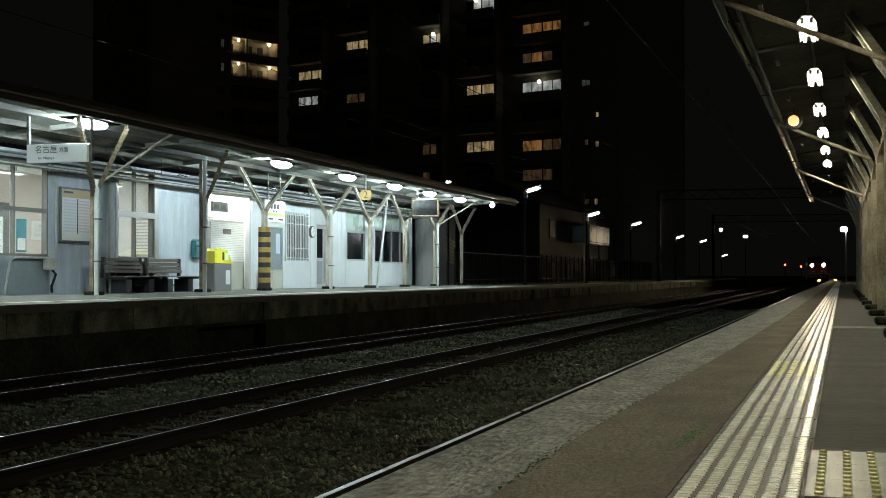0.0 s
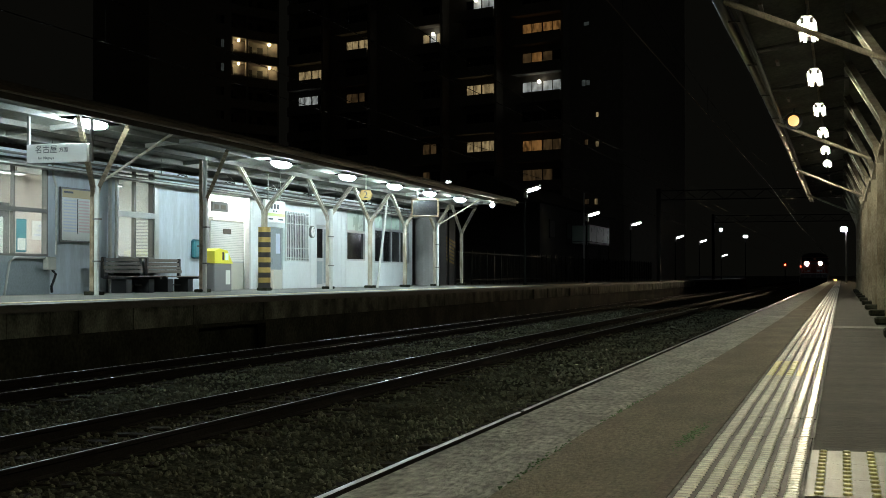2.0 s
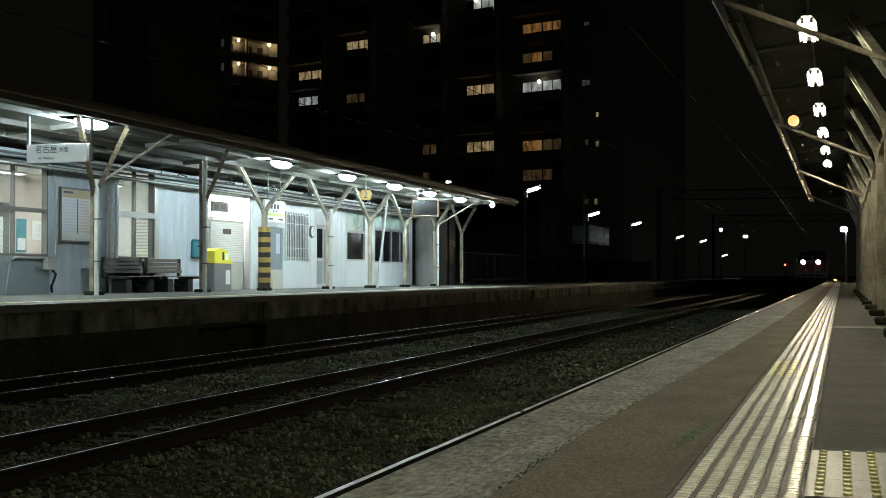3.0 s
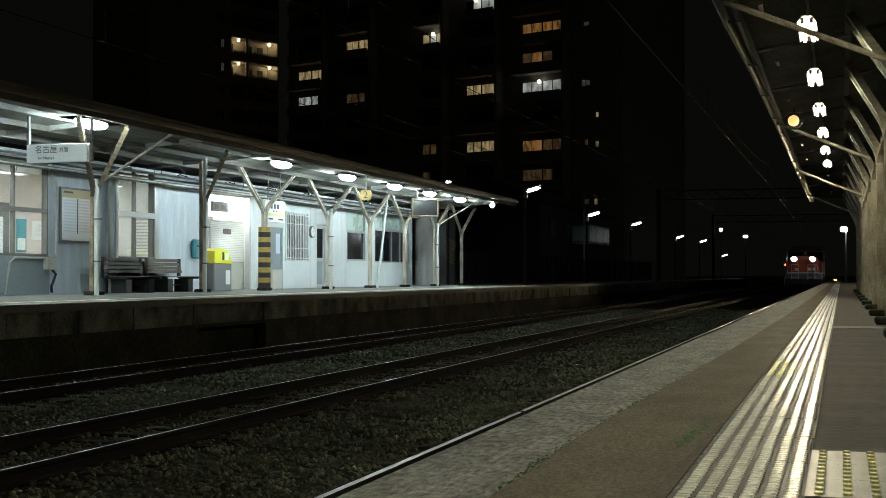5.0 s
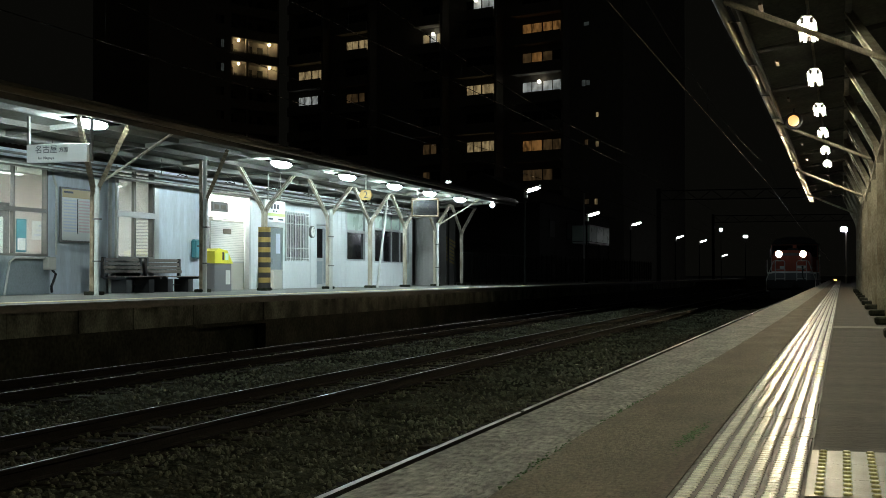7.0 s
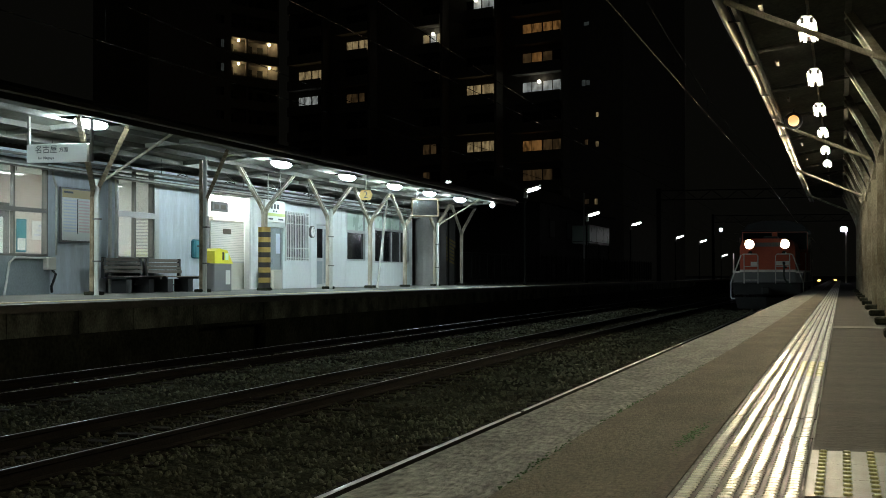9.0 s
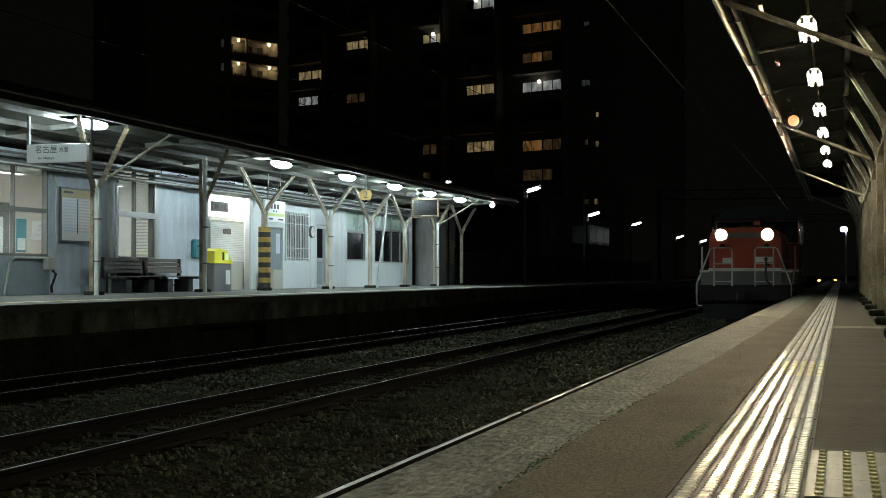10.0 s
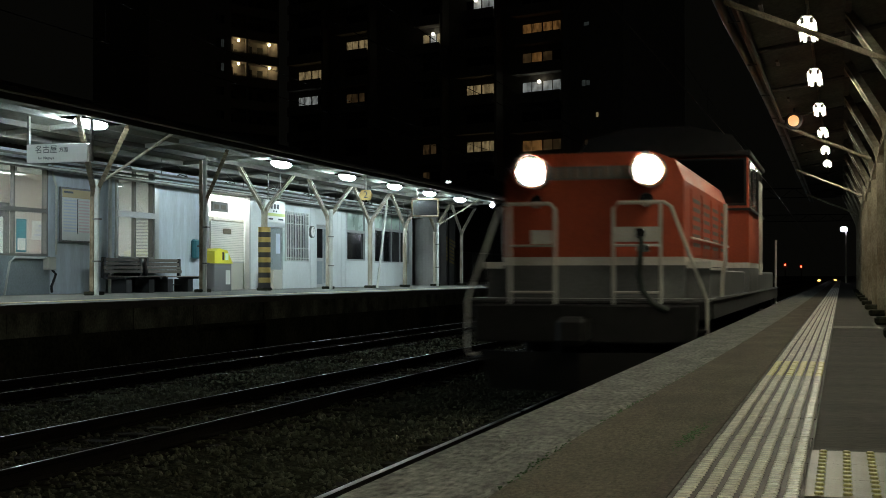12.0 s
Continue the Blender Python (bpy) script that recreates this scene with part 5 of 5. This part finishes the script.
    part("buffer_beam", bx(-1.3, 1.3, 16.7, 16.9, 0.72, 1.16, bev=0.02), M_loco_under, t)
    for s in (-1, 1):
        part("fuel_tank", bx(s * 0.95 - 0.4, s * 0.95 + 0.4, 6.4, 10.9, 0.4, 0.97, bev=0.05), M_loco_under, t)
    bm = bmesh.new()
    vs = [bm.verts.new(p) for p in ((-1.25, 0.15, 0.62), (0, -0.2, 0.62), (1.25, 0.15, 0.62), (-1.15, 0.3, 0.16), (0, -0.05, 0.16), (1.15, 0.3, 0.16))]
    v2 = [bm.verts.new(v.co + Vector((0, 0.04, 0))) for v in vs]
    for q in ((0, 1, 4, 3), (1, 2, 5, 4)):
        bm.faces.new([vs[i] for i in q])
        bm.faces.new([v2[i] for i in q[::-1]])
    for q in ((0, 1), (1, 2), (2, 5), (5, 4), (4, 3), (3, 0)):
        bm.faces.new((vs[q[0]], v2[q[0]], v2[q[1]], vs[q[1]]))
    part("snow_plough", bm, M_loco_under, t, "dark wedge plough")
    cp = part("coupler", bx(-0.11, 0.11, -0.45, 0.2, 0.76, 1.0, bev=0.03), M_loco_under, t, "dark knuckle coupler")
    part("knuckle", bx(-0.17, 0.17, -0.62, -0.42, 0.72, 1.04, bev=0.06), M_loco_under, cp)
    # headlamps
    for s in (-1, 1):
        hl = part("headlamp", tb([(s * 0.695, 0.52, 2.73), (s * 0.695, 0.8, 2.73)], 0.2, 24), M_loco_under, t, "round headlamp housing")
        bm = bmesh.new()
        disc(bm, (s * 0.695, 0.505, 2.73), (0, 1, 0), 0.155, 0.014, 24)
        part("lens", bm, M_headlamp, hl, "glaring warm white lens")
        bm = bmesh.new()
        tube(bm, [(s * 0.695, 0.34, 2.73), (s * 0.695, 0.4, 2.73)], 0.2, 24, cap=False)
        part("bezel", bm, M_chrome, hl, "bright metal ring")
        # grid added before the lens to narrow its light to a beam
        bm = bmesh.new()
        for k in range(-3, 5):
            o = (k - 0.5) * 0.045
            e = math.sqrt(max(0, 0.19 ** 2 - o * o))
            box(bm, s * 0.695 + o - 0.001, s * 0.695 + o + 0.001, 0.36, 0.5, 2.73 - e, 2.73 + e)
        for k in range(-8, 9):
            o = k * 0.023
            e = math.sqrt(max(0, 0.19 ** 2 - o * o))
            box(bm, s * 0.695 - e, s * 0.695 + e, 0.36, 0.5, 2.73 + o - 0.001, 2.73 + o + 0.001)
        tube(bm, [(s * 0.695, 0.35, 2.73), (s * 0.695, 0.52, 2.73)], 0.195, 24, cap=False)
        part("beam_louvre", bm, M_louvre, hl, "added black grid that bundles the beam")
        ml = part("marker_lamp", tb([(s * 0.66, 0.6, 2.38), (s * 0.66, 0.76, 2.38)], 0.085, 16), M_chrome, t, "small unlit marker lamp")
    # end railings and steps
    for s in (-1, 1):
        r = 0.022
        rl = part("end_railing", tb([(s * 0.34, 0.2, 1.1), (s * 0.34, 0.2, 2.26), (s * 0.4, 0.2, 2.33), (s * 0.92, 0.2, 2.33), (s * 1.0, 0.2, 2.28), (s * 1.36, 0.2, 1.32),
                                     (s * 1.4, 0.2, 1.2), (s * 1.4, 0.2, 0.62), (s * 1.37, 0.2, 0.57), (s * 1.24, 0.2, 0.57)], r), M_railing, t, "pale bent tube railing")
        part("railing_post", tb([(s * 0.88, 0.2, 1.1), (s * 0.88, 0.2, 2.33)], r), M_railing, rl)
        part("railing_bar", tb([(s * 0.34, 0.2, 1.84), (s * 0.88, 0.2, 1.84)], 0.015), M_railing, rl)
        part("railing_bar", tb([(s * 0.34, 0.2, 1.3), (s * 0.88, 0.2, 1.3)], 0.015), M_railing, rl)
        part("sign_plate", bx(-0.62, -0.37, 0.17, 0.19, 1.86, 2.02) if s < 0 else bx(0.36, 0.86, 0.17, 0.19, 1.88, 2.05), M_white_band, rl, "blank pale plate")
        for z in (0.5, 0.85):
            part("step", bx(s * 1.2 - 0.2, s * 1.2 + 0.2, 0.15, 0.45, z, z + 0.03), M_loco_under, rl)
        part("corner_post", tb([(s * 1.38, 2.3, 1.2), (s * 1.4, 2.25, 1.5), (s * 1.44, 2.2, 1.7), (s * 1.44, 2.2, 2.4)], 0.028), M_railing, t, "pale upright handrail")
        part("side_handrail", tb([(s * 1.12, 1.2, 1.95), (s * 1.12, 6.7, 1.95)], 0.014, 6), M_railing, t)
        part("rear_handrail", tb([(s * 1.38, 16.6, 0.6), (s * 1.4, 16.6, 2.3)], 0.022), M_railing, t)
    part("brake_hose", tb([(0.66, 0.14, 1.98), (0.68, 0.06, 1.86), (0.67, 0.03, 1.68), (0.66, 0.03, 1.5), (0.7, 0.02, 1.32), (0.82, 0.02, 1.18), (0.98, 0.06, 1.1)], 0.035, 8), M_hose, t, "dark green hanging hose")
    part("hose_cock", bx(0.6, 0.72, 0.08, 0.17, 1.92, 2.03, bev=0.02), M_chrome, t, "bright hose valve")
    part("hose_cock", bx(0.62, 0.78, 0.05, 0.13, 1.76, 1.84, bev=0.02), M_chrome, t, "bright hose valve")
    for s in (-1, 1):
        part("walkway_edge", bx(*sorted((s * 1.09, s * 1.38)), 0.92, 0.98, 1.58, 1.66), M_white_band, t, "pale painted walkway end")
        part("lifting_step", bx(*sorted((s * 1.1, s * 1.36)), 0.96, 1.0, 1.22, 1.58), M_loco_grey, t)
    # bogies
    for yc in (2.9, 8.45, 14.0):
        bg = part("bogie", bx(-1.0, -0.86, yc - 1.5, yc + 1.5, 0.35, 0.75, bev=0.03), M_loco_under, t, "dark bogie frame")
        part("side_frame", bx(0.86, 1.0, yc - 1.5, yc + 1.5, 0.35, 0.75, bev=0.03), M_loco_under, bg)
        part("bolster", bx(-0.86, 0.86, yc - 0.25, yc + 0.25, 0.45, 0.75), M_loco_under, bg)
    wheels = []
    for yc in (1.8, 4.0, 7.4, 9.5, 12.9, 15.1):
        bm = bmesh.new()
        for s in (-1, 1):
            tube(bm, [(s * 0.52, 0, 0), (s * 0.65, 0, 0)], 0.43, 24)
            tube(bm, [(s * 0.49, 0, 0), (s * 0.52, 0, 0)], 0.455, 24)
            for k in range(5):
                q = 2 * math.pi * k / 5
                tube(bm, [(s * 0.655, 0.25 * math.cos(q), 0.25 * math.sin(q)), (s * 0.67, 0.25 * math.cos(q), 0.25 * math.sin(q))], 0.06, 8)
        tube(bm, [(-0.6, 0, 0), (0.6, 0, 0)], 0.08, 10)
        wh = part("wheelset", bm, M_loco_under, t, "steel wheels on an axle")
        wheels.append((wh, yc))
    return t, wheels


engine, wheelsets = loco()


# ---------------------------------------------------------------- what moves
SPEED = 13.0


def motions():
    x = TRACKS["near"][0]
    walk(engine, [(t, pose(x, 14.95 + SPEED * (12 - t), -0.9)) for t in (0, 3, 6, 9, 12)])
    for wh, yc in wheelsets:
        walk(wh, [(k / 30, pose(0, yc, 0.43, math.degrees(SPEED * k / 30 / 0.43), 0, 0)) for k in range(361)])


motions()
